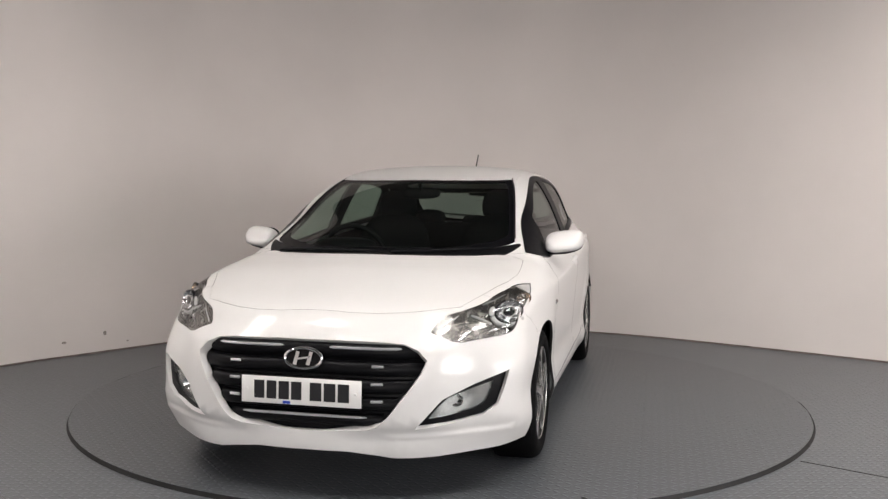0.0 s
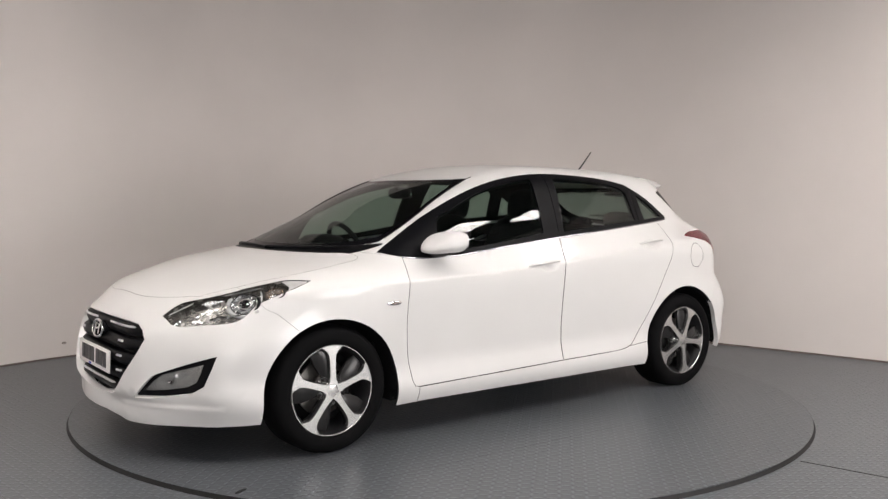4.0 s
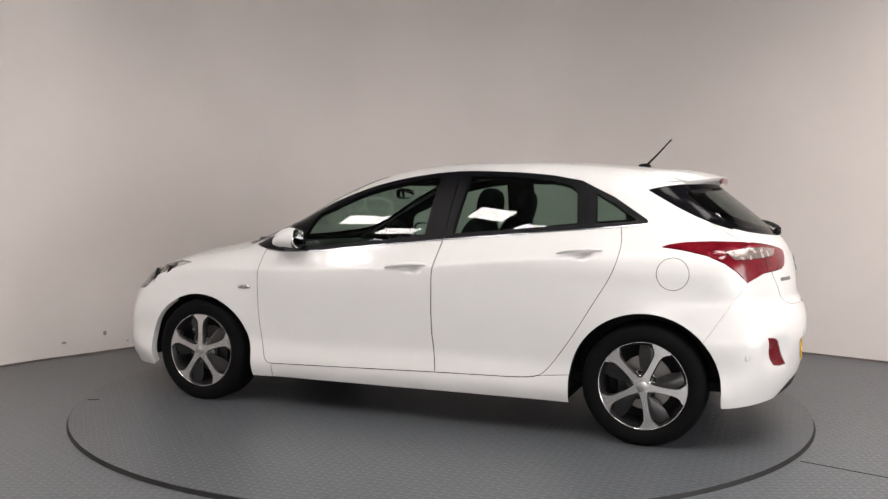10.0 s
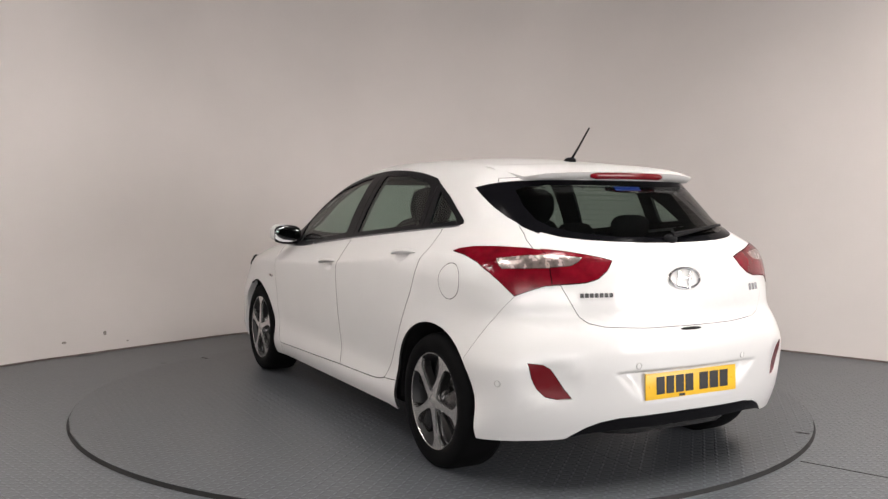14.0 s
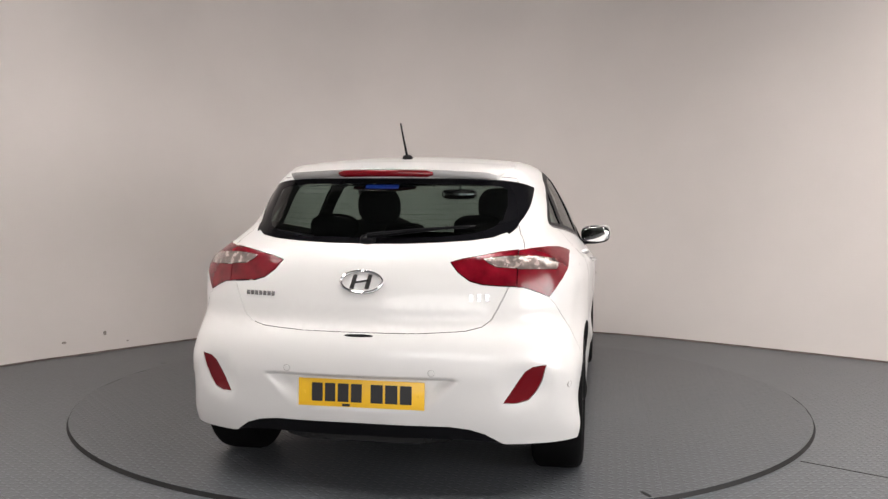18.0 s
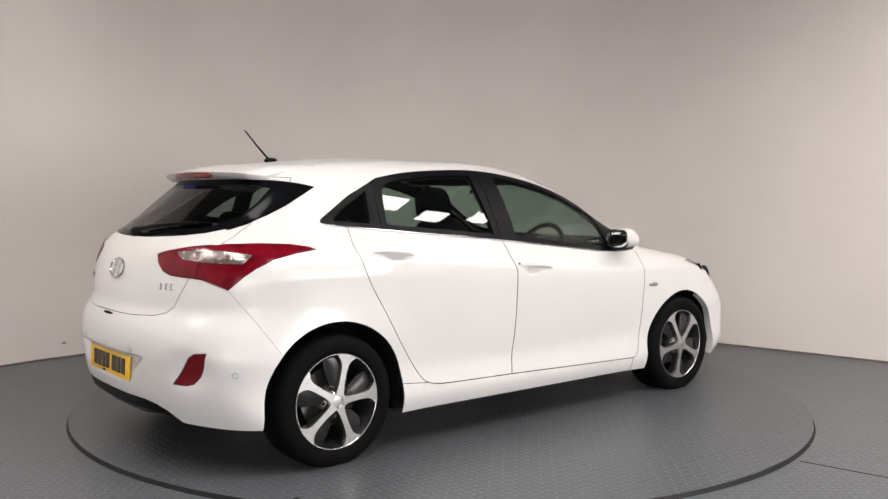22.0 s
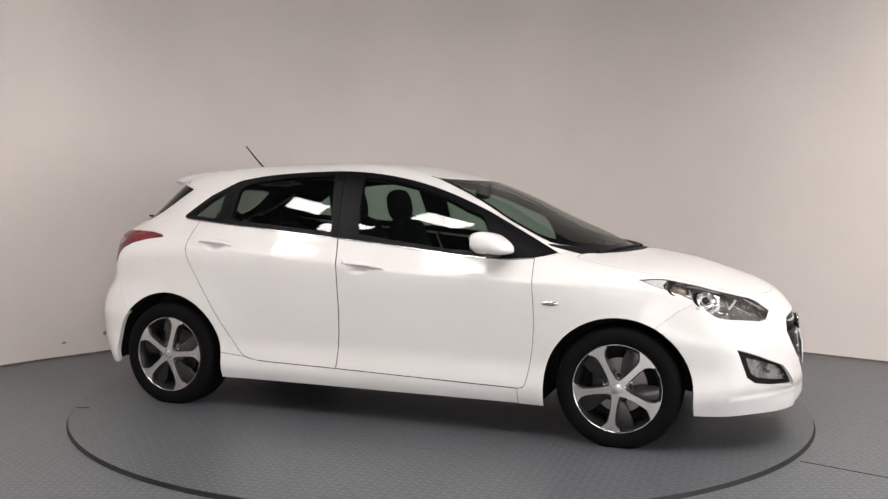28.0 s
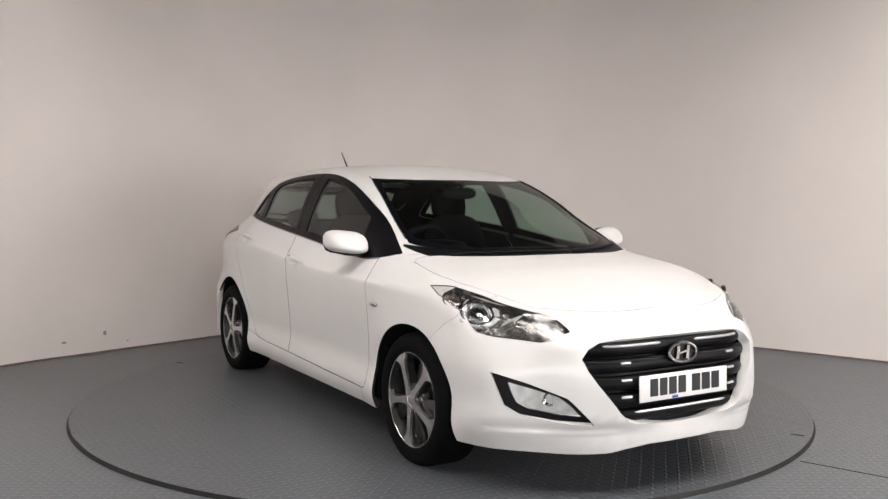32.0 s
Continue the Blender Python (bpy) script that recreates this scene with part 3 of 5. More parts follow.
# first match wins: class, view, outline, limits (x from, x to)
PANELS = [
    ("none", "side", LOW_SIDE, (-1.02, .98)), ("none", "side", LOW_CORNER, (1.5, 1.90)), ("none", "side", LOW_HEEL, (-1.86, -1.5)), ("none", "front", LOW_FRONT, (1.88, 9)), ("none", "rear", LOW_REAR, (-9, -1.84)),
    ("none", "side", arch(1.323, .295, .366, .354), (.5, 2)), ("none", "side", arch(-1.3285, .300, .372, .366), (-2, -.5)),
    ("glass_f", "side", FRONT_GLASS, (-9, 9)), ("glass_r", "side", REAR_GLASS_LINE, (-9, 9)), ("glass_q", "side", QUARTER, (-9, 9)),
    ("frame_r", "side", FRAME_SPLIT, (-9, 9), DLO), ("frame_q", "side", [(-.995, 1.0), (-.995, 1.35), (-1.4, 1.35), (-1.4, 1.0)], (-9, 9), DLO), ("frame_f", "side", DLO, (-9, 9)),
    ("lamp_tip", "side", LAMP_TIP_LINE, (1.3, 1.7), HEADLAMP), ("lamp", "side", HEADLAMP, (1.3, 9)), ("grille", "front", GRILLE, (1.6, 9)), ("fog_lamp", "front", FOG_LAMP, (1.6, 9)), ("fog", "front", FOG, (1.6, 9)),
    ("gate_clear", "rear", CLEAR_IN, (-9, -1.7)), ("gate_lamp", "rear", GATE_LAMP, (-9, -1.7)), ("tail_clear", "side", CLEAR_OUT, (-9, -1.6), TAIL_LAMP), ("tail", "side", TAIL_LAMP, (-1.95, -1.3)),
    ("reflector", "rear", REFLECTOR, (-9, -1.6)), ("valance", "rear", VALANCE, (-9, -1.6)),
    ("screen", "rear", SCREEN_CLEAR, (-9, -1.45)), ("screen_edge", "rear", SCREEN_MID, (-9, -1.45)), ("screen_edge", "side", SCREEN, (-1.72, -1.2)), ("bonnet", "top", BONNET, (1.0, 9)), ("cowl", "top", COWL, (.9, 1.5)), ("windscreen", "top", WINDSCREEN_CLEAR, (.1, 1.5)), ("windscreen_edge", "top", WINDSCREEN, (.1, 1.5)), ("roof", "top", ROOF, (-1.45, .5)),
    ("gate", "rear", GATE, (-9, -1.3)), ("flap", "side", FLAP, (-9, -1)), ("cup_f", "side", CUP_F, (-9, 9)), ("cup_r", "side", CUP_R, (-9, 9)), ("door_f", "side", FRONT_DOOR, (-9, 9)), ("door_r", "side", REAR_DOOR, (-9, 9)),
    ("sill", "side", SILL, (-9, 9)), ("fender", "side", FENDER, (.8, 1.8)), ("bumper_f", "side", FRONT_BUMPER, (1.4, 9)), ("bumper_r", "side", REAR_BUMPER, (-9, -1.4)),
]


def skin_pieces():
    from mathutils.geometry import delaunay_2d_cdt
    lines = {1: [], -1: []}
    for row in PANELS:
        view, poly = row[1], row[2]
        q = []
        for (a0, b0), (a1, b1) in zip(poly, poly[1:] + poly[:1]):
            n = max(1, int(math.hypot(a1 - a0, b1 - b0) / .016))
            q += [(a0 + (a1 - a0) * i / n, b0 + (b1 - b0) * i / n) for i in range(n)]
        q.append(q[0])
        full = []
        for p, r in zip(q, q[1:]):
            full.append(p)
            k = 0 if view in ("side", "top") else None
            if k == 0 and p[0] * r[0] < 0:
                t = p[0] / (p[0] - r[0])
                full.append((0.0, p[1] + (r[1] - p[1]) * t))
            m = 1 if view == "top" else 0
            if view != "side" and p[m] * r[m] < 0:
                t = p[m] / (p[m] - r[m])
                full.append(tuple(0.0 if j == m else p[j] + (r[j] - p[j]) * t for j in (0, 1)))
        full.append(q[-1])
        full = np.array(full)
        ok = starts_inside(view, full)
        pos = on_skin(view, full)
        # keep what lies in the panel's limits and, for a cut of another panel, near it
        ok &= (pos[:, 0] >= row[3][0] - .02) & (pos[:, 0] <= row[3][1] + .02) & (pos[:, 2] > .1)
        if row[0] in ("fender", "bumper_f"):
            ok &= ~within(BONNET, pos[:, 0], pos[:, 1])
        for s in (1, -1):
            good = ok & (pos[:, 0] * s >= -1e-9)
            run = []
            for g, p in zip(good, pos):
                if g:
                    run.append(p)
                elif run:
                    lines[s].append(np.array(run))
                    run = []
            if run:
                lines[s].append(np.array(run))
    found, places, seam = {}, [], {}
    for s in (1, -1):
        uv, edges = [], []
        for run in lines[s]:
            w = unroll(run)
            base = len(uv)
            uv += [tuple(c) for c in w]
            edges += [(base + i, base + i + 1) for i in range(len(w) - 1)]
        a = np.concatenate([np.linspace(0, REACH, 36), REACH + np.linspace(0, math.pi / 2, 52)[1:-1]])
        for k, ak in enumerate(a):
            r = REACH + math.pi / 2 - ak
            n = 72 if ak < REACH + .9 else 40
            for ph in np.linspace(-math.pi / 2, math.pi / 2, n + 1):
                u = 0.0 if abs(abs(ph) - math.pi / 2) < 1e-9 else r * math.cos(ph)
                uv.append((u, r * math.sin(ph)))
        if s > 0:
            # finer along the bumper's lip
            fine = [(y, z) for z in np.arange(.245, .305, .007) for y in np.arange(.26, .82, .02)]
            uv += [tuple(w) for w in unroll(on_skin("front", fine))]
        else:
            # finer round the hollow of the number plate
            fine = [(y, z) for z in np.arange(.335, .545, .008) for y in np.arange(.0, .44, .012)]
            uv += [(0.0 if q[0] == 0 else w[0], w[1]) for q, w in zip(fine, unroll(on_skin("rear", fine)))]
            # finer in the cups behind the door handles
            for cx, cz in ((-.080, .848), (-1.003, .950)):
                fine = [(cx + .074 * k * math.cos(a), cz + .033 * k * math.sin(a)) for k in (.2, .4, .6, .75, .88, .96) for a in np.linspace(0, 2 * math.pi, 21)[:-1]]
                uv += [tuple(w) for w in unroll(on_skin("side", fine))]
        # finer along the crease through the door handles
        xs = np.arange(.016, 1.09, .03) * s
        for off in (-.018, -.008, .001, .010, .022):
            line = [(x, .853 + off + float(RISE(x))) for x in xs]
            uv += [tuple(w) for w in unroll(on_skin("side", line))]
        uv.append((0.0, 0.0))
        vs, _, fs, _, _, _ = delaunay_2d_cdt([Vector(c) for c in uv], edges, [], 0, 1e-6)
        p = roll_up(np.array([tuple(v) for v in vs]), s)
        tri = np.array([f for f in fs if len(f) == 3])
        c = (p[tri[:, 0]] + p[tri[:, 1]] + p[tri[:, 2]]) / 3
        kind = np.full(len(tri), len(PANELS))
        for i, row in enumerate(PANELS):
            k = VIEWS[row[1]]
            hit = within(row[2], c[:, k[0]], c[:, k[1]]) & (c[:, 0] > row[3][0]) & (c[:, 0] < row[3][1])
            if row[1] == "top":
                hit &= c[:, 2] > .65
            if row[0] in ("tail", "tail_clear"):
                hit &= c[:, 1] > .61
            if len(row) > 4:
                hit &= within(row[4], c[:, 0], c[:, 2])
            kind = np.where(hit & (kind == len(PANELS)), i, kind)
        names = [row[0] for row in PANELS] + ["body"]
        keep = c[:, 2] > .15
        turned = np.einsum("ij,ij->i", np.cross(p[tri[:, 1]] - p[tri[:, 0]], p[tri[:, 2]] - p[tri[:, 0]]), normals(c)) < 0
        tri[turned] = tri[turned][:, ::-1]
        # one number for every corner, the same on both sides of the middle
        number = np.arange(len(p)) + len(places)
        for i in np.nonzero(p[:, 0] == 0)[0]:
            number[i] = seam.setdefault((round(p[i, 1], 4), round(p[i, 2], 4)), number[i])
        places += list(p)
        for i in np.nonzero(keep)[0]:
            found.setdefault(names[kind[i]], []).append(number[tri[i]])
    return np.array(places), {k: np.array(v) for k, v in found.items()}


PLACES, SKIN = skin_pieces()
CENTRE = {"screen_edge", "windscreen_edge", "bonnet", "roof", "windscreen", "cowl", "screen", "gate", "bumper_f", "bumper_r", "valance", "grille"}


def panel(kind, name, mat, parent, label="", side=1, gap=.0022, flange=.014, sink=.0, both=None, edge=None, hollow=None, calm=None):
    """One panel of the skin as a mesh: its face shrunk by half a shut line, with its edge turned in."""
    t = SKIN[kind]
    used, inv = np.unique(t.ravel(), return_inverse=True)
    verts, tri = PLACES[used].copy(), inv.reshape(-1, 3)
    verts[np.abs(verts[:, 1]) < 2.5e-3, 1] = 0
    if both if both is not None else kind in CENTRE:
        n = len(verts)
        twin = np.where(np.abs(verts[:, 1]) < 1e-9, np.arange(n), np.arange(n) + n)
        verts = np.concatenate([verts, verts * (1, -1, 1)])
        tri = np.concatenate([tri, twin[tri][:, ::-1]])
    elif side < 0:
        verts, tri = verts * (1, -1, 1), tri[:, ::-1]
    nrm = normals(verts)
    count = {}
    for a, b, c in tri:
        for e in ((a, b), (b, c), (c, a)):
            count[e] = count.get(e, 0) + 1
    rim = [e for e in count if (e[1], e[0]) not in count and not (abs(verts[e[0]][0]) < 1e-6 and abs(verts[e[1]][0]) < 1e-6)]
    inward = np.zeros_like(verts)
    for a, b in rim:
        d = verts[b] - verts[a]
        for v in (a, b):
            w = np.cross(nrm[v], d)
            inward[v] += w / max(np.linalg.norm(w), 1e-9) * np.linalg.norm(d)
    size = np.linalg.norm(inward, axis=1)
    moved = verts.copy()
    has = size > 1e-9
    inward[has] /= size[has][:, None]
    moved[has] += inward[has] * gap
    moved -= nrm * sink
    if hollow:
        # pressed in like a dish about (x, z)
        hx, hz, rx, rz, deep = hollow
        q = np.clip(1 - ((verts[:, 0] - hx) / rx) ** 2 - ((verts[:, 2] - hz) / rz) ** 2, 0, 1)
        moved -= nrm * (deep * q * q)[:, None]
    faces = [tuple(f) for f in tri]
    points, directions = list(moved), list(nrm)
    if flange:
        low = {}
        for a, b in rim:
            for v in (a, b):
                if v not in low:
                    low[v] = len(points)
                    r = gap * .6
                    points += [moved[v], moved[v] - nrm[v] * r, moved[v] - nrm[v] * flange + inward[v] * .002]
                    directions += [nrm[v] * .7 - inward[v] * .7, -inward[v], -inward[v]]
            i, j = low[a], low[b]
            faces += [(j, i, i + 1, j + 1), (j + 1, i + 1, i + 2, j + 2)]
    me = mesh_of(name, points, faces, mat)
    if calm is not None:
        # glass bends evenly: normals that change in a straight line along it, taken behind x = calm
        lin = np.stack([np.ones(len(verts)), verts[:, 0], verts[:, 2]], -1)
        use = verts[:, 0] < calm
        fit = lin @ np.linalg.lstsq(lin[use], nrm[use], rcond=None)[0]
        directions[:len(verts)] = list(fit)
    if edge:
        me.materials.append(edge)
        me.polygons.foreach_set("material_index", [0] * len(tri) + [1] * (len(faces) - len(tri)))
    if not hollow:
        me.normals_split_custom_set_from_vertices([tuple(d / max(np.linalg.norm(d), 1e-9)) for d in directions])
    return put(name, me, parent, label)


# ---- the car ----
car = new("car")
tagged(car, "white five-door hatchback car parked on a turntable", "car")


def skin_at(view, a, b, out=0.0, side=1):
    """A place on the skin and its normal, moved out by some metres."""
    p = on_skin(view, [(a, abs(b) if view == "top" else b)] if view in ("side", "top") else [(abs(a), b)])
    n = normals(p)[0]
    p = Vector(p[0] + n * out)
    n = Vector(n)
    return Vector((p.x, p.y * side, p.z)), Vector((n.x, n.y * side, n.z))


def facing(p, n, up=Vector((0, 0, 1))):
    """A pose whose -y axis looks along n, with z as near up as can be."""
    y = -n.normalized()
    x = y.cross(up).normalized()
    return Matrix.Translation(p) @ Matrix((x, y, x.cross(y))).transposed().to_4x4()


def body_panels():
    for s in (1, -1):
        panel("body", "body_side", PAINT, car, side=s, gap=.0008, edge=SEAM)
    panel("flap", "body_patch", PAINT, car, side=-1, gap=-.003, flange=0)
    panel("roof", "roof", PAINT, car, gap=.0006, flange=.006)
    panel("bonnet", "bonnet", PAINT, car, flange=.010, gap=.0011, edge=SEAM)
    panel("bumper_f", "front_bumper", PAINT, car, flange=.045, gap=.0006)
    panel("bumper_r", "rear_bumper", PAINT, car, flange=.03, gap=.0005)
    panel("windscreen", "windscreen", GLASS, car, "tinted glass windscreen", gap=.001, flange=0, sink=.003)
    panel("windscreen_edge", "windscreen_border", SCREEN_BLACK, car, "black printed border of the windscreen", gap=.001, flange=0, sink=.003)
    panel("cowl", "cowl", BLACK, car, "black plastic cowl under the windscreen")
    panel("valance", "rear_valance", BLACK, car, "black plastic lower valance")
    # linings behind the skin
    for k, n, d in (("roof", "headlining", .03), ("gate", "tailgate_trim", .05), ("bonnet", "bonnet_lining", .03), ("bumper_f", "bumper_core", .05), ("bumper_r", "bumper_core", .05)):
        panel(k, n, LINING, car, gap=.012, flange=0, sink=d)
    for s in (1, -1):
        panel("body", "pillar_trim", LINING, car, side=s, gap=.0, flange=0, sink=.035)
        panel("fender", "fender", PAINT, car, side=s, gap=.0006, edge=SEAM)
        panel("fender", "fender_lining", LINING, car, side=s, gap=.01, flange=0, sink=.05)
        panel("sill", "sill", PAINT, car, side=s, edge=SEAM)
        if s > 0:
            panel("flap", "fuel_flap", PAINT, car, side=s, edge=SEAM)
        for d, n in (("f", "front_door"), ("r", "rear_door")):
            door = panel("door_" + d, n, PAINT, car, side=s, edge=SEAM, gap=.0026)
            panel("door_" + d, "door_trim", LINING, door, side=s, gap=.006, flange=0, sink=.05)
            panel("frame_" + d, "window_frame", BLACK, door, "satin black window frame", side=s)
            panel("frame_" + d, "frame_trim", LINING, door, side=s, gap=-.004, flange=0, sink=.022)
            panel("glass_" + d, "window_glass", GLASS, door, "tinted glass", side=s, sink=.005, gap=0, flange=0, calm=.36)
            door_fittings(door, d, s)
        trim = panel("frame_q", "quarter_trim", BLACK, car, "satin black trim round the quarter window", side=s)
        panel("frame_q", "trim_back", LINING, trim, side=s, gap=-.004, flange=0, sink=.022)
        panel("glass_q", "quarter_window", GLASS, trim, side=s, sink=.005, gap=0, flange=0, calm=.36)


def door_fittings(door, d, s):
    # bright strip along the waist
    x0, x1 = (.885, -.232) if d == "f" else (-.240, -1.30)
    line = [(x, np.interp(-x, [-q[0] for q in DLO_LOW[::-1]], [q[1] for q in DLO_LOW[::-1]])) for x in np.linspace(x0, x1, 26)]
    pts = [skin_at("side", x, z - .004, .002, s)[0] for x, z in line]
    part("waist_strip", tube(pts, .0042, 6), SATIN, door, "bright metal waist strip")
    # body-coloured pull handle across a dished cup
    hx, hz = (-.080, .848) if d == "f" else (-1.003, .950)
    panel("cup_" + d, "handle_cup", PAINT, door, side=s, gap=-.0026, flange=0, hollow=(hx, hz, .074, .033, .020))
    (xa, za), (xb, zb) = ((.078, .851), (-.168, .872)) if d == "f" else ((-.882, .953), (-1.118, .971))
    bm = bmesh.new()
    rings = []
    for t in np.linspace(0, 1, 17):
        e = 1 - abs(2 * t - 1) ** 2.6
        lift, half = .004 + .024 * e, .0045 + .0110 * e
        p, n = skin_at("side", xa + (xb - xa) * t, za + (zb - za) * t, 0, s)
        up = Vector((0, 0, 1)) - n * n.z
        # a wedge: sloping top, sharp lower lip
        prof = [(-.002 if e < .3 else .004, half * 1.25), (lift * .55, half * 1.15), (lift * .9, half * .55), (lift, -.1 * half), (lift * .97, -.75 * half), (lift * .80, -half), (-.002 if e < .3 else .006, -half * .8)]
        rings.append([bm.verts.new(p + n * o + up * w) for o, w in prof])
    for r0, r1 in zip(rings, rings[1:]):
        for k in range(7):
            bm.faces.new((r0[k], r0[(k + 1) % 7], r1[(k + 1) % 7], r1[k]))
    bm.faces.new(rings[0])
    bm.faces.new(rings[-1])
    handle = part("door_handle", bm, PAINT, door, smooth=45)
    if d == "f" and s < 0:
        p, n = skin_at("side", -.176, .880, .002, s)
        part("key_lock", lathe([(0, -.003), (.007, -.002), (.008, .002)], 14), SATIN, handle, "small dark key lock", m=facing(p, n))


def spoiler():
    ys = np.linspace(-.540, .540, 41)
    rows = []
    for y in ys:
        a = abs(y)
        xf = float(np.interp(a, [0, .1, .25, .475, .540], [-1.372, -1.365, -1.325, -1.275, -1.250]))
        xt = -1.645 + .30 * a * a + .9 * max(0, a - .36) ** 2
        end = float(step(.540, .45, a))
        xt = xf + (xt - xf) * (.25 + .75 * end)
        top0 = skin_at("top", xf, a, .0)[0].z
        zt = 1.354 - .07 * a * a
        under = 1.316 - .05 * max(0, a - .42)
        ring = []
        for t in (0, .25, .5, .75, .92):
            x = xf + (xt - xf) * t
            z = top0 + (zt - top0) * t + .012 * math.sin(math.pi * t) + .002
            hug = skin_at("top", x, a, .0)[0].z + .0055
            z = hug + (z - hug) * end
            ring.append((x, y, z))
        zt = ring[-1][2] - .002
        ring += [(xt - .003, y, zt - .006), (xt + .004, y, zt - .006 - .012 * end), (xt + .03, y, zt - .006 - .028 * end)]
        gx = float(TAIL(under)) + .30 * a * a + 1.14 * a ** 4
        ring += [(min(gx + .02, xf - .01), y, under - .004), (xf + .03, y, top0 - .045)]
        rows.append([(x, y, z) for x, y, z in ring])
    bm = bmesh.new()
    vs = [[bm.verts.new(p) for p in r] for r in rows]
    n = len(vs[0])
    for a, b in zip(vs, vs[1:]):
        for k in range(n):
            bm.faces.new((a[k], a[(k + 1) % n], b[(k + 1) % n], b[k]))
    bm.faces.new(vs[0])
    bm.faces.new(vs[-1][::-1])
    part("spoiler", bm, PAINT, gate, "white roof spoiler over the rear window", smooth=40)
    pts = [(-1.640 + .30 * y * y, y, 1.338 - .07 * y * y) for y in np.linspace(-.215, .215, 17)]
    part("high_brake_lamp", tube(pts, [.004] + [.010] * 15 + [.004], 10, flat=1.75), RED_DEEP, gate, "slim red high brake lamp")


def badge(p, n, w, h, parent):
    b = new("badge")
    b.parent = parent
    b.matrix_basis = facing(p, n)
    ring = [(w * math.cos(a), 0, h * math.sin(a)) for a in np.linspace(0, 2 * math.pi, 41)[:-1]]
    part("ring", tube(ring, .0065, 8, closed=True), CHROME, b)
    bars = bmesh.new()
    for x0 in (-.42, .30):
        plate_of([(w * (x0 + dx), h * z) for dx, z in ((-.14, -.62), (.06, -.70), (.22, .62), (.04, .70))], .008, bars)
    plate_of([(w * x, h * z) for x, z in ((-.34, -.18), (.32, .04), (.36, .24), (-.28, .02))], .008, bars)
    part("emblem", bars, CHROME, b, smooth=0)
    return tagged(b, "oval chrome badge")


def number_plate(p, n, mat, label, mark):
    b = new("number_plate")
    b.parent = car
    b.matrix_basis = facing(p, n)
    part("backing", box((.520, .006, .111), (0, 0, 0), .002), mat, b)
    x = -.203
    for k, w in enumerate((.045, .043, .045, .045, 0, .050, .050, .048)):
        if w:
            part("bar", box((w, .003, .074), (x + w / 2, -.0042, .002), .001, 1), INK, b)
        x += w + (.010 if w else .026)
    part("bar", box((.032, .003, .011), (-.06, -.0042, -.047)), mark, b, "small printed mark")
    for sx in (-.235, .235):
        part("screw_cap", lathe([(0, -.002), (.006, -.0015), (.007, .001)], 12), mat, b, m=pose(sx, -.0035, .0))
    return tagged(b, label)


def grille():
    g = new("grille")
    g.parent = car
    tagged(g, "gloss black grille with bright-edged slats")
    back = panel("grille", "backing", BLACK, g, sink=.060, gap=-.01, flange=0)

    def reach(z):
        lo = [(q[1], q[0]) for q in GRILLE if q[0] > .2]
        lo.sort()
        return float(np.interp(z, [q[0] for q in lo], [q[1] for q in lo]))
    for z, tall in ((.604, .060), (.536, .056), (.466, .056), (.396, .056), (.332, .050)):
        r = reach(z) - .006
        bm = bmesh.new()
        rings = []
        for y in np.linspace(-r, r, 31):
            x = float(nose_line(y, z)) - .022 - .022 * (abs(y) / r) ** 6
            prof = [(-.040, -tall / 2), (-.010, -tall / 2), (0, -tall * .30), (.004, 0), (-.002, tall * .34), (-.014, tall / 2), (-.040, tall / 2)]
            rings.append([bm.verts.new((x + dx, y, z + dz)) for dx, dz in prof])
        for a, b in zip(rings, rings[1:]):
            for k in range(6):
                bm.faces.new((a[k], b[k], b[k + 1], a[k + 1]))
        slat = part("slat", bm, BLACK, g, smooth=50)
        spans = {.604: [(-.40, -.10), (.10, .40)], .332: [(-.27, .27)]}.get(z, [(-.335, -.285), (.285, .335)])
        for y0, y1 in spans:
            if abs(y0) > r or abs(y1) > r:
                y0, y1 = max(y0, -r + .01), min(y1, r - .01)
            pts = [(float(nose_line(y, z)) - .022 - .022 * (abs(y) / r) ** 6, y, z + tall * .24) for y in np.linspace(y0, y1, 19)]
            part("bright_edge", tube(pts, [.002] + [.0062] * 17 + [.002], 8), BRIGHT, slat, "thin satin chrome edge")
    return g


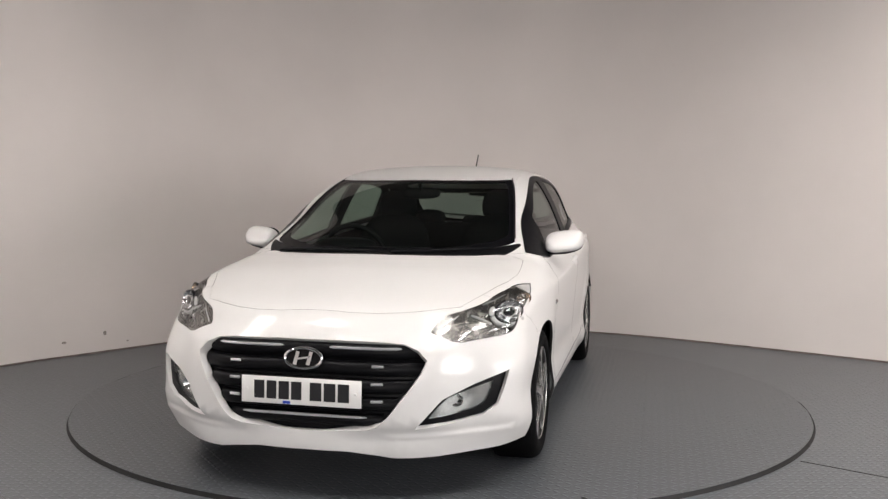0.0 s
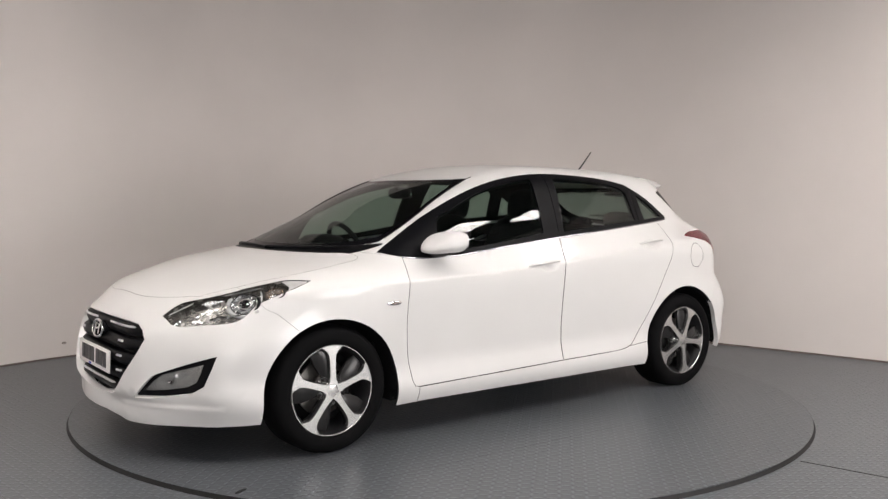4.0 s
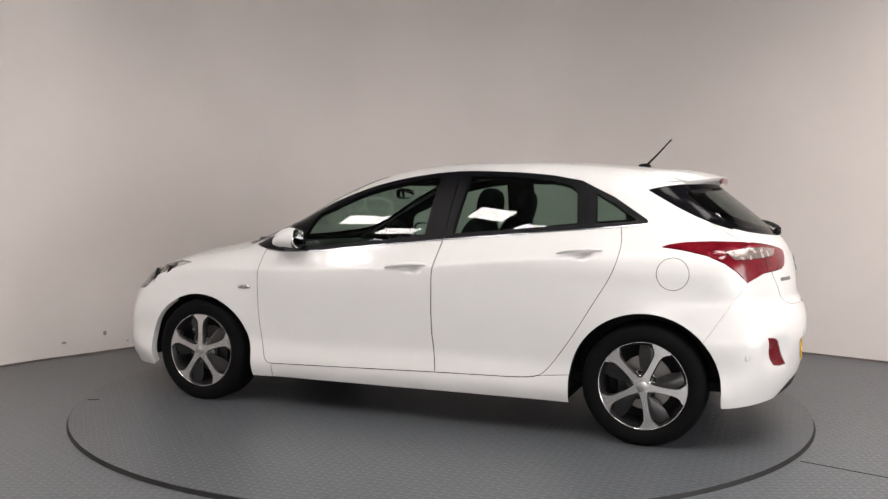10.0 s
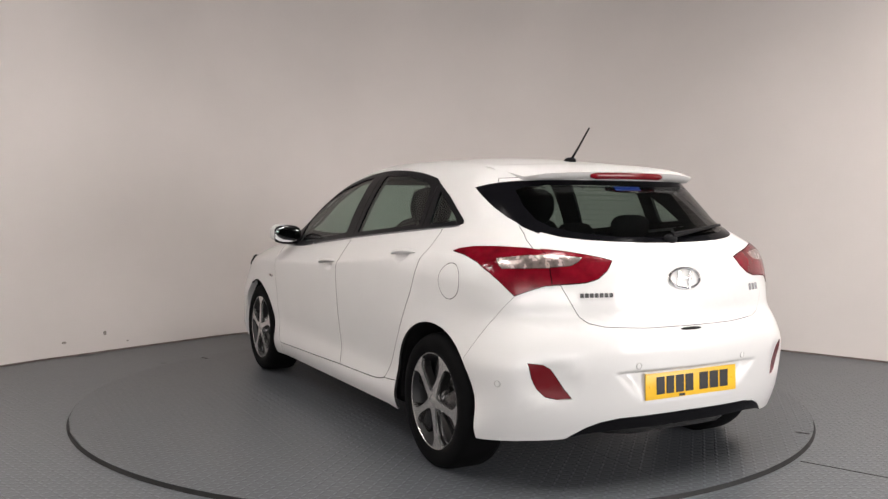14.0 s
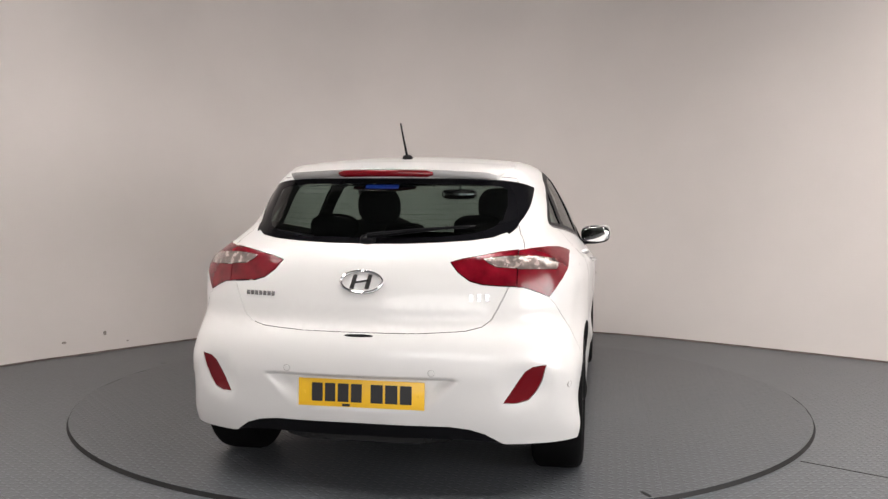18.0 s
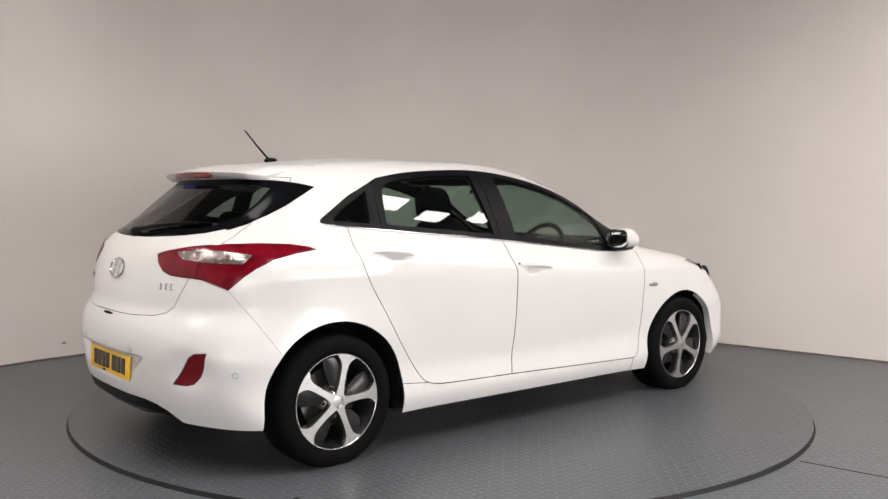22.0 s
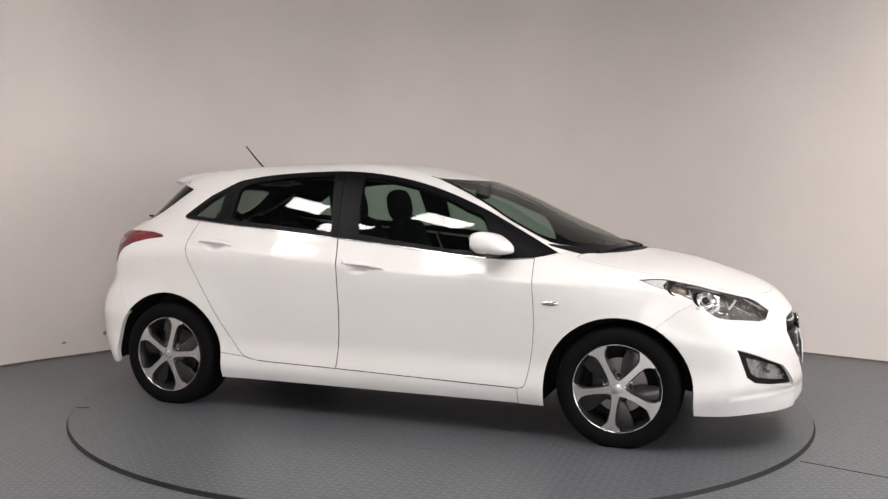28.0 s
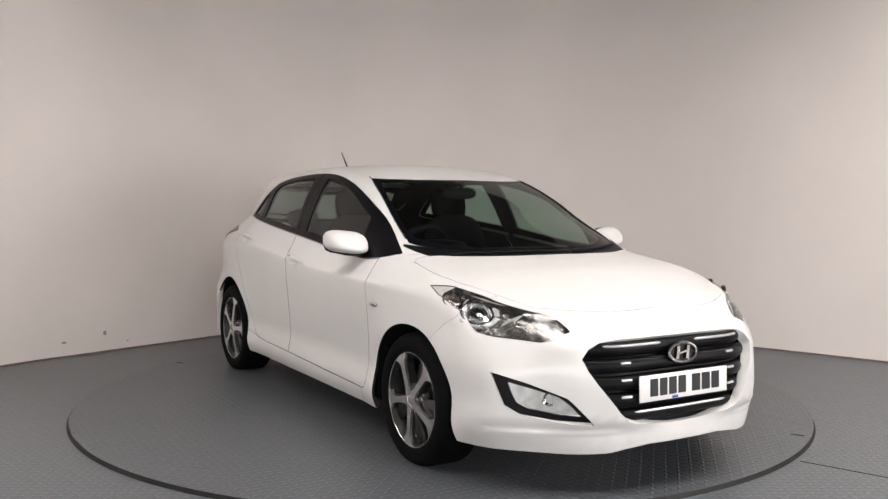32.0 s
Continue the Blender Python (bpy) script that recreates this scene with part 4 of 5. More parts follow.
def head_lamps():
    for s in (1, -1):
        lamp = panel("lamp", "headlamp", LENS, car, "clear swept-back headlamp with dark chrome inside", side=s, gap=.001, flange=.046, sink=.001, edge=LAMP_DARK)
        panel("lamp", "housing", LAMP_DARK, lamp, "smoked housing", side=s, gap=.001, flange=0, sink=.045)
        tip = panel("lamp_tip", "rear_tip", LAMP_TIP, lamp, "pale silver rear tip", side=s, gap=.004, flange=.006, sink=.002, edge=BLACK)
        panel("lamp_tip", "tip_bed", BLACK, lamp, side=s, gap=.0005, flange=0, sink=.006)
        lean = Vector((.26, 0, .97))
        for x, z, r, wide, deep, mat, lab in ((1.735, .747, .044, 1.5, .020, LAMP_BED, "chrome projector bowl"), (1.602, .789, .026, 1.7, .016, INDICATOR, "ribbed indicator bowl with an amber tint")):
            p, n = skin_at("side", x, z, -deep, s)
            m = facing(p, Vector((n.x + .30, n.y, n.z * .5)).normalized(), lean) @ Matrix.Diagonal((wide * s, 1, 1, 1))
            part("bowl", lathe([(r * .30, .020), (r * .62, .014), (r * .84, .002), (r * .96, -.010), (r, -.014)], 36), mat, lamp, lab, m=m)
            part("bowl_rim", lathe([(r, -.014), (r * 1.06, -.015), (r * 1.12, -.010), (r * 1.12, .004)], 36), BLACK, lamp, "black rim of the bowl", m=m)
            part("bowl_back", lathe([(0, .021), (r * .31, .020)], 24), LAMP_DARK, lamp, m=m)
            if wide < 1.6:
                part("projector", lathe([(0, -.016), (r * .20, -.014), (r * .34, -.006), (r * .40, .006)], 24), GLOSS, lamp, "dark glossy projector lens", m=m)
                part("projector_ring", lathe([(r * .40, -.004), (r * .46, -.010), (r * .56, -.010), (r * .60, .008)], 24), CHROME, lamp, "chrome projector ring", m=m)
                arc = [(1.28 * r * math.cos(a), -.006, 1.30 * r * math.sin(a)) for a in np.linspace(radians(140), radians(318), 21)]
                part("crescent", tube(arc, [.004] + [.0092] * 19 + [.004], 8), LAMP_TIP, lamp, "pale crescent under the projector", m=m)
            else:
                ribs = bmesh.new()
                for k in range(-4, 5):
                    h = r * .9 * math.sqrt(1 - (k / 5) ** 2)
                    tube([(k * r / 5, -.004, -h), (k * r / 5, .004, 0), (k * r / 5, -.004, h)], .0016, 5, bm=ribs)
                part("ribs", ribs, LAMP_BED, lamp, "fine silver ribs", m=m)
        # dark fluted fan ahead of the projector
        for k in range(6):
            x0, x1 = 1.965 - .016 * k, 1.905 - .016 * k
            pts = [skin_at("side", x0 + (x1 - x0) * t, .660 + .0075 * k + (.028 + .003 * k) * t, -.009 - .004 * math.sin(math.pi * t), s)[0] for t in np.linspace(0, 1, 7)]
            part("flute", tube(pts, [.0015] + [.0034] * 5 + [.0015], 6), LAMP_BED, lamp, "curved flute of the front reflector")
        # bright bars: along the upper edge, the foot of the lens and between the bowls
        for x0, z0, x1, z1, w, deep, mat, lab in ((2.000, .682, 1.905, .738, .0028, .004, LAMP_TIP, "thin bright upper edge"), (1.870, .672, 1.760, .698, .0040, .010, LAMP_BED, "bright lower bar"), (1.730, .712, 1.670, .738, .0055, .008, LAMP_BED, "bright lower bar"), (1.655, .800, 1.675, .748, .0036, .012, TRIM_FRAME, "bright strut"), (1.872, .740, 1.842, .700, .0050, .010, LAMP_TIP, "pale strut"), (1.640, .812, 1.800, .776, .0030, .010, TRIM_FRAME, "bright upper bar")):
            pts = [skin_at("side", x0 + (x1 - x0) * t, z0 + (z1 - z0) * t, -deep, s)[0] for t in np.linspace(0, 1, 9)]
            part("trim_bar", tube(pts, [w * .5] + [w] * 7 + [w * .5], 8), mat, lamp, lab)


def fog_lamps():
    for s in (1, -1):
        b = panel("fog", "fog_lamp_bezel", BLACK, car, "black plastic fog lamp bezel", side=s, sink=.018, gap=0, flange=.03)
        bed = panel("fog_lamp", "fog_lamp", FOG_BED, b, "silver fog lamp reflector", side=s, sink=.028, gap=-.001, flange=0)
        panel("fog_lamp", "fog_lens", LENS, b, "clear lens", side=s, sink=.014, gap=0, flange=.012)
        p, n = skin_at("front", .62, .408, -.024, s)
        part("bulb_bowl", lathe([(.006, .012), (.016, .006), (.026, -.004), (.030, -.006)], 24), CHROME, b, m=facing(p, Vector((1, .25 * s, 0))))


def tail_lamps():
    for s in (1, -1):
        lamp = panel("tail", "tail_lamp", RED, car, "glossy red tail lamp with a clear band", side=s, sink=-.003, flange=.02)
        panel("tail_clear", "clear_band", MILKY, lamp, "clear lens band", side=s, sink=-.003, gap=0, flange=.0)
        lamp = panel("gate_lamp", "tailgate_lamp", RED, gate, "glossy red tail lamp with a clear band", side=s, sink=-.003, flange=.02)
        panel("gate_clear", "clear_band", MILKY, lamp, "clear lens band", side=s, sink=-.003, gap=0, flange=.0)
        panel("reflector", "rear_reflector", RED_DEEP, car, "deep red bumper reflector", side=s, sink=.002, flange=.01)
        for view, y, z in (("rear", .297, .540), ("side", -1.815, .470)):
            p, n = skin_at(view, y, z, .001, s)
            part("parking_sensor", lathe([(0, -.002), (.010, -.0015), (.012, .001)], 16), PAINT, car, m=facing(p, n))
            part("sensor_ring", tube([(.013 * math.cos(a), 0, .013 * math.sin(a)) for a in np.linspace(0, 2 * math.pi, 17)[:-1]], .0012, 5, closed=True), GREY, car, m=facing(p, n))


def tail_details():
    p, n = skin_at("rear", 0, .888, .004)
    badge(p, n, .086, .044, gate)
    for y, w, hh, label in ((.445, .15, .018, "lettered bar"), (-.470, .098, .030, "lettered bar")):
        p, n = skin_at("rear", abs(y), .830, .002, 1 if y > 0 else -1)
        letters = bmesh.new()
        k = 7 if y > 0 else 3
        for i in range(k):
            box((w / k * (.72 if y > 0 else .5), .004, hh), ((i + .5 - k / 2) * w / k, 0, 0), .001, 1, bm=letters)
        part("name_bars", letters, LETTER if y > 0 else SATIN, gate, "row of small chrome bars", m=facing(p, n), smooth=0)
    p, n = skin_at("rear", 0, .678, -.004)
    part("gate_release", rounded((.135, .014, .016), power=2.2, n=10), LINING, gate, "dark tailgate release recess", m=facing(p, n))
    # rear wiper, parked along the foot of the glass
    wiper = new("rear_wiper")
    wiper.parent = car
    tagged(wiper, "black rear wiper")
    p, n = skin_at("rear", 0, 1.052, .0)
    part("pivot", rounded((.07, .05, .045), power=2.4, n=8), BLACK, wiper, m=facing(p, n))
    rod = [skin_at("rear", abs(y), z, .022, -1)[0] for y, z in ((.0, 1.055), (.10, 1.066), (.2, 1.077), (.30, 1.086), (.40, 1.092))]
    part("arm", tube(rod, [.013, .011, .009, .007, .006], 8), BLACK, wiper)
    rod = [skin_at("rear", abs(y), z, .010, -1)[0] for y, z in ((.09, 1.072), (.2, 1.085), (.30, 1.094), (.42, 1.102))]
    part("blade", tube(rod, .006, 6), BLACK, wiper)
    # heating wires on the inside of the glass
    for z in np.linspace(1.095, 1.268, 9):
        wire = []
        for y in np.linspace(-.46, .46, 13):
            wire.append(skin_at("rear", abs(y), z + .02 * y * y, -.0035, 1 if y >= 0 else -1)[0])
        part("heating_wire", tube(wire, .0006, 4), LINING, gate, "thin heating wire in the rear window")
    # blue sticker inside the rear window
    p, n = skin_at("rear", 0, 1.285, -.006)
    part("sticker_back", rounded((.29, .002, .052), (0, .003, -.008), power=2.2, n=10), GLOSS, car, m=facing(p, n))
    part("sticker", box((.15, .001, .028), (-.01, -.001, -.006)), BLUE, car, "blue sticker on the rear window", m=facing(p, n))


def front_details():
    p, n = skin_at("front", 0, .574, -.002)
    n = Vector((1, 0, .12))
    badge(p, n, .080, .041, car)
    part("badge_back", lathe([(0, 0), (.040, .0), (.041, .03)], 32), GLOSS, car, m=facing(p - Vector((.006, 0, 0)), n) @ Matrix.Diagonal((1.95, 1, 1, 1)))
    number_plate(Vector((2.190, -.005, .440)), Vector((1, 0, .03)), PLATE_WHITE, "white front number plate with plain black bars", BLUE)
    number_plate(Vector((-2.058, -.010, .444)), Vector((-1, 0, .04)), PLATE_YELLOW, "yellow rear number plate with plain black bars", INK)
    for s in (1, -1):
        p, n = skin_at("side", .990, .706, .003, s)
        rep = part("side_repeater", rounded((.088, .012, .024), power=2.3, n=8), CHROME, car, "small chrome-edged side repeater", m=facing(p, n))
        part("repeater_lens", rounded((.050, .012, .014), (0, -.003, 0), power=2.2, n=6), MILKY, rep)
    # windscreen wipers on the cowl; the driver sits on the right
    for y0, y1, x0, x1 in ((-.55, .08, 1.165, 1.300), (.10, .60, 1.305, 1.06)):
        w = new("windscreen_wiper")
        w.parent = car
        tagged(w, "black windscreen wiper resting on the cowl")
        rod = []
        for t in np.linspace(0, 1, 7):
            y, x = y0 + (y1 - y0) * t, x0 + (x1 - x0) * t + .030 * math.sin(math.pi * t)
            rod.append(skin_at("top", x, abs(y), .006, 1 if y > 0 else -1)[0])
        part("arm", tube(rod, [.010, .009, .008, .007, .006, .005, .004], 8), BLACK, w)
        part("blade", tube([q - Vector((.012, 0, .010)) for q in rod[1:]], .007, 6), BLACK, w)
    # roof mouldings and aerial
    for s in (1, -1):
        pts = [skin_at("top", x, y, .001, s)[0] for x, y in zip(np.linspace(.9, .22, 16), np.interp(-np.linspace(.9, .22, 16), [-.925, -.70, -.524, -.37, -.24, .0, .3, .7, 1.0, 1.31], [.664, .624, .595, .566, .532, .52, .51, .50, .49, .477]))]
        part("roof_moulding", tube([q - Vector((0, 0, .0045)) for q in pts], .0055, 6), BLACK, car, "black moulding beside the windscreen")
    aerial = new("aerial")
    aerial.parent = car
    tagged(aerial, "short black whip aerial leaning back")
    part("base", rounded((.075, .05, .034), (-1.185, 0, 1.425), power=2.2, n=8), BLACK, aerial)
    part("mast", tube([(-1.195, 0, 1.43), (-1.26, 0, 1.495), (-1.337, 0, 1.580)], [.0065, .005, .004], 8), BLACK, aerial)


def mirrors():
    for s in (1, -1):
        m = new("door_mirror")
        m.parent = car
        tagged(m, "white door mirror with a black foot")
        bm = rounded((.188, .205, .136), power=3.4, n=16)
        for v in bm.verts:
            # upright at the glass, drawn down to a low point ahead
            f = (v.co.x + .10) / .20
            hi = float(np.interp(f, [0, .2, .4, .6, .8, 1], [.040, .049, .053, .043, .016, -.022]))
            lo = float(np.interp(f, [0, .5, 1], [-.060, -.066, -.058]))
            v.co.z = (hi + lo) / 2 + v.co.z / .068 * (hi - lo) / 2
            v.co.y *= 1 - .18 * max(0, f) ** 2
            v.co.z += .012 * (v.co.y / .12)
            v.co.x -= .035 * (v.co.y / .12)
            v.co = Vector((v.co.x + .685, (v.co.y + .895) * s, v.co.z + 1.006))
        bmesh.ops.bisect_plane(bm, geom=bm.verts[:] + bm.edges[:] + bm.faces[:], plane_co=(.612 - .0, .9 * s, 1), plane_no=(1, .16 * s, 0), clear_inner=True)
        part("housing", bm, PAINT, m, smooth=60)
        n = Vector((-1, -.16 * s, 0)).normalized()
        part("mirror_glass", rounded((.175, .010, .098), power=3.2, n=10), MIRROR, m, "silvered mirror glass", m=facing(Vector((.616, .895 * s, .996)), n))
        part("glass_edge", rounded((.195, .012, .116), power=3.0, n=10), BLACK, m, m=facing(Vector((.622, .895 * s, .996)), n))
        part("foot", tube([(.70, .765 * s, .950), (.69, .82 * s, .945), (.68, .90 * s, .948), (.675, .955 * s, .955)], [.042, .034, .030, .018], 12, flat=.62), BLACK, m, "black plastic foot")


def wheel(at, side, turn):
    """Five polished spokes before dark grey pockets."""
    w = new("wheel")
    w.parent = car
    w.matrix_basis = pose(*at, 0, 0, 180 if side > 0 else 0)
    tagged(w, "five-spoke alloy wheel with a black tyre")
    # the wheel's outer face looks along -y
    tyre = lathe([(.214, -.020), (.221, -.027), (.232, -.035), (.250, -.040), (.275, -.038), (.292, -.030), (.303, -.016), (.309, .002), (.311, .030), (.311, .150), (.305, .168), (.28, .185), (.215, .18)], 72)
    for v in tyre.verts:
        if v.co.z < .001 - at[2]:
            v.co.z = .001 - at[2]
            v.co.y += -.004 if v.co.y < 0 else 0
    part("tyre", tyre, RUBBER, w, smooth=50)
    part("rim_lip", lathe([(.2160, -.0275), (.2178, -.0295), (.2200, -.0295), (.2220, -.024)], 72), ALLOY, w, "polished rim lip")
    part("rim_barrel", lathe([(.2152, -.0275), (.206, -.014), (.193, .03), (.186, .10), (.184, .17)], 72), BARREL, w)
    part("brake_disc", lathe([(.0, .062), (.06, .062), (.062, .070), (.138, .070), (.138, .082)], 48), DISC, w, "steel brake disc")
    part("hub_back", lathe([(.0, .10), (.186, .10), (.186, .104)], 48), LINING, w)
    part("brake_caliper", box((.075, .05, .14), (.10 if side * at[0] > 0 else -.10, .07, .0), .012), DARK_ALLOY, w)
    half = [(.026, .026), (.0175, .048), (.0148, .075), (.0142, .105), (.0148, .135), (.0165, .158), (.0200, .175), (.0310, .191), (.0480, .205), (.0520, .2090)]
    top = [(.0520 * k, math.sqrt(.2170 ** 2 - (.0520 * k) ** 2)) for k in (1, .5, 0, -.5, -1)]
    out = half + top + [(-x, z) for x, z in half[::-1]]
    web_out = [(x * 1.12 + .004, z) for x, z in half[:-1]] + [(-x * 1.12 - .004, z) for x, z in half[:-1][::-1]]
    # dark blade along one flank of each spoke, leaving a slot before the next
    blade = [(-.016, .052), (-.017, .135), (-.023, .165), (-.040, .188), (-.068, .200), (-.096, .192), (-.106, .175), (-.094, .135), (-.066, .092), (-.046, .064)]
    for k in range(5):
        a = turn + 72 * k
        m = pose(0, 0, 0, 0, a, 0)
        bm = plate_of(out, .012)
        for v in bm.verts:
            v.co.y += -.022 - .008 * (1 - abs(v.co.z - .02) / .19) + .05 * max(0, .06 - v.co.z)
        part("spoke", bm, ALLOY, w, "machined bright spoke", m=m, smooth=35)
        bm = plate_of(web_out, .034)
        for v in bm.verts:
            v.co.y += .001
        part("spoke_web", bm, DARK_ALLOY, w, "dark grey spoke side", m=m, smooth=0)
        bm = plate_of(blade, .020)
        bmesh.ops.bevel(bm, geom=[e for e in bm.edges if all(v.co.y < 0 for v in e.verts)], offset=.0035, segments=2, profile=.5, affect="EDGES")
        for v in bm.verts:
            v.co.y += -.004 - .16 * (v.co.x + .016)
        part("pocket_blade", bm, DARK_ALLOY, w, "dark grey blade beside the spoke", m=m, smooth=40)
        bolt = pose(0, 0, 0, 0, a + 36, 0) @ pose(0, .0, .060, 0, 0, 0)
        part("bolt_well", lathe([(.0155, -.014), (.0170, -.017), (.0190, -.013), (.0195, .02)], 16), ALLOY, w, m=bolt)
        part("wheel_bolt", lathe([(0, -.014), (.006, -.013), (.0090, -.006), (.0160, -.002)], 12), BARREL, w, m=bolt)
    part("hub", lathe([(0, -.030), (.026, -.030), (.032, -.027), (.038, -.020), (.050, -.010), (.074, .0), (.076, .03)], 40), ALLOY, w)
    part("centre_cap", lathe([(0, -.0325), (.022, -.0322), (.026, -.031), (.028, -.025)], 28), ALLOY, w, "round centre cap")
    return w


def under_parts():
    bm = box((1.86, 1.52, .06), (0, 0, .205), .02)
    part("floor_pan", bm, LINING, car)
    part("engine_bay", box((.62, .90, .46), (1.62, 0, .47), .05), LINING, car)
    part("undertray", box((.30, 1.0, .03), (1.86, 0, .225), .01), LINING, car)
    part("rear_floor", box((.60, .95, .20), (-1.60, 0, .36), .05), LINING, car)
    part("silencer", rounded((.45, .80, .16), (-1.78, .0, .29), power=4, n=10), DARK_ALLOY, car)
    for wx in (1.323, -1.3285):
        for s in (1, -1):
            bm = bmesh.new()
            rings = []
            for y in (.845, .60, .58):
                r = .384 if y > .59 else .0
                rings.append([bm.verts.new((wx + (r * .985) * math.cos(a), y * s, .297 + r * math.sin(a))) for a in np.linspace(-.12, math.pi + .12, 33)])
            for a, b in zip(rings, rings[1:]):
                for i in range(32):
                    bm.faces.new((a[i], a[i + 1], b[i + 1], b[i]))
            part("arch_liner", bm, LINING, car, "black wheel arch liner")
        part("axle", tube([(wx, -.70, .30), (wx, .70, .30)], .05, 10), LINING, car)


def cabin():
    part("cabin_floor", box((2.6, 1.46, .05), (-.45, 0, .30), .01), LINING, car)
    part("bulkhead", box((.05, 1.40, .62), (.98, 0, .58), .01), LINING, car)
    bm = rounded((.46, 1.40, .34), (.80, 0, .785), power=4, n=14)
    part("dashboard", bm, BLACK, car, "black dashboard")
    part("binnacle", rounded((.22, .36, .10), (.70, -.36, .955), power=2.6, n=10), BLACK, car)
    part("dash_shelf", box((.30, 1.06, .02), (.97, 0, .915), .008), BLACK, car)
    wheel_ = new("steering_wheel")
    wheel_.parent = car
    wheel_.matrix_basis = pose(.52, -.36, .90, 0, -65, 0)
    tagged(wheel_, "black steering wheel")
    part("ring", tube([(.185 * math.cos(a), .185 * math.sin(a), 0) for a in np.linspace(0, 2 * math.pi, 41)[:-1]], .016, 10, closed=True), BLACK, wheel_)
    part("boss", rounded((.15, .17, .05), power=3, n=8), BLACK, wheel_)
    part("spokes", box((.03, .34, .02), (0, 0, 0), .005), BLACK, wheel_)
    for s in (1, -1):
        seat = new("front_seat")
        seat.parent = car
        tagged(seat, "dark fabric front seat with a headrest")
        part("cushion", rounded((.54, .52, .20), (.12, .36 * s, .50), power=3.4, n=12), FABRIC, seat)
        part("backrest", rounded((.17, .50, .66), (-.24, .36 * s, .80), power=3.2, n=14, turn=Matrix.Rotation(radians(-14), 3, "Y")), FABRIC, seat)
        part("headrest", rounded((.13, .255, .215), (-.355, .36 * s, 1.185), power=2.8, n=12, turn=Matrix.Rotation(radians(-10), 3, "Y")), FABRIC, seat)
        for d in (-.06, .06):
            part("headrest_post", tube([(-.33, .36 * s + d, 1.03), (-.35, .36 * s + d, 1.13)], .007, 8), SATIN, seat)
    part("rear_bench", rounded((.55, 1.30, .22), (-.72, 0, .50), power=4, n=12), FABRIC, car, "dark fabric rear bench")
    part("rear_backrest", rounded((.18, 1.28, .60), (-1.10, 0, .76), power=4.5, n=14, turn=Matrix.Rotation(radians(-18), 3, "Y")), FABRIC, car, "dark fabric rear backrest")
    for y in (-.36, 0, .36):
        part("rear_headrest", rounded((.10, .24 if y else .20, .13 if y else .10), (-1.235, y, 1.085 if y else 1.06), power=2.8, n=10), FABRIC, car)
    part("parcel_shelf", box((.42, 1.14, .02), (-1.50, 0, .985), .006), LINING, car)
    part("boot_wall", box((.04, 1.16, .45), (-1.30, 0, .74)), LINING, car)
    m = new("interior_mirror")
    m.parent = car
    tagged(m, "black interior mirror")
    part("housing", rounded((.035, .235, .070), (.36, 0, 1.262), power=3, n=10), BLACK, m)
    part("mirror_glass", box((.004, .21, .052), (.341, 0, 1.262), .001), MIRROR, m)
    part("stalk", tube([(.37, 0, 1.28), (.41, 0, 1.325)], .010, 8), BLACK, m)


gate = panel("gate", "tailgate", PAINT, car, "white tailgate", edge=SEAM)
panel("screen", "rear_window", REAR_GLASS, gate, "tinted rear window", gap=.0, flange=0, sink=.002)
panel("screen_edge", "window_border", SCREEN_BLACK, gate, "black printed border of the rear window", gap=.001, flange=0, sink=.002)
body_panels()
spoiler()
grille()
head_lamps()
fog_lamps()
tail_lamps()
tail_details()
front_details()
mirrors()
for at, s, turn in (((1.325, .832, .303), 1, 0), ((-1.325, .832, .303), 1, 26), ((1.325, -.836, .296), -1, -28), ((-1.325, -.836, .296), -1, 14)):
    wheel(at, s, turn)
under_parts()
cabin()

# ---- the room and the turntable ----
studio()
lamp = ceiling_panel()
lamp.matrix_world = pose(.74, -2.32, HIGH - .05, 0, 0, 32)
# the last six are assumed panels, added to brighten walls and car
for x, y in ((.88, -2.98), (2.2, -1.5), (-1.4, -2.3), (-2.8, -1.6), (3.2, -1.25), (3.85, -.5), (-1.3, -3.3), (2.5, -2.9), (-3.1, -2.7), (4.2, -1.9), (-3.9, -3.4)):
    copy_thing(lamp, pose(x, y, HIGH - .05, 0, 0, 32))

turntable = new("turntable")
tagged(turntable, "round grey tread-plate turntable with a black rim", "turntable")


def deck_plate(y0, y1):
    """One steel plate of the round deck, between two straight joints."""
    R = 2.203
    top = [(math.sqrt(max(R * R - y * y, 0)), y) for y in np.linspace(y0, y1, 40)]
    ring = top + [(-x, y) for x, y in top[::-1]]
    bm = bmesh.new()
    a = [bm.verts.new((x, y, 0)) for x, y in ring]
    b = [bm.verts.new((x, y, -.010)) for x, y in ring]
    bm.faces.new(a)
    for i in range(len(a)):
        j = (i + 1) % len(a)
        if (a[i].co - a[j].co).length > 1e-5:
            bm.faces.new((a[i], b[i], b[j], a[j]))
    bmesh.ops.remove_doubles(bm, verts=bm.verts, dist=1e-5)
    return bm


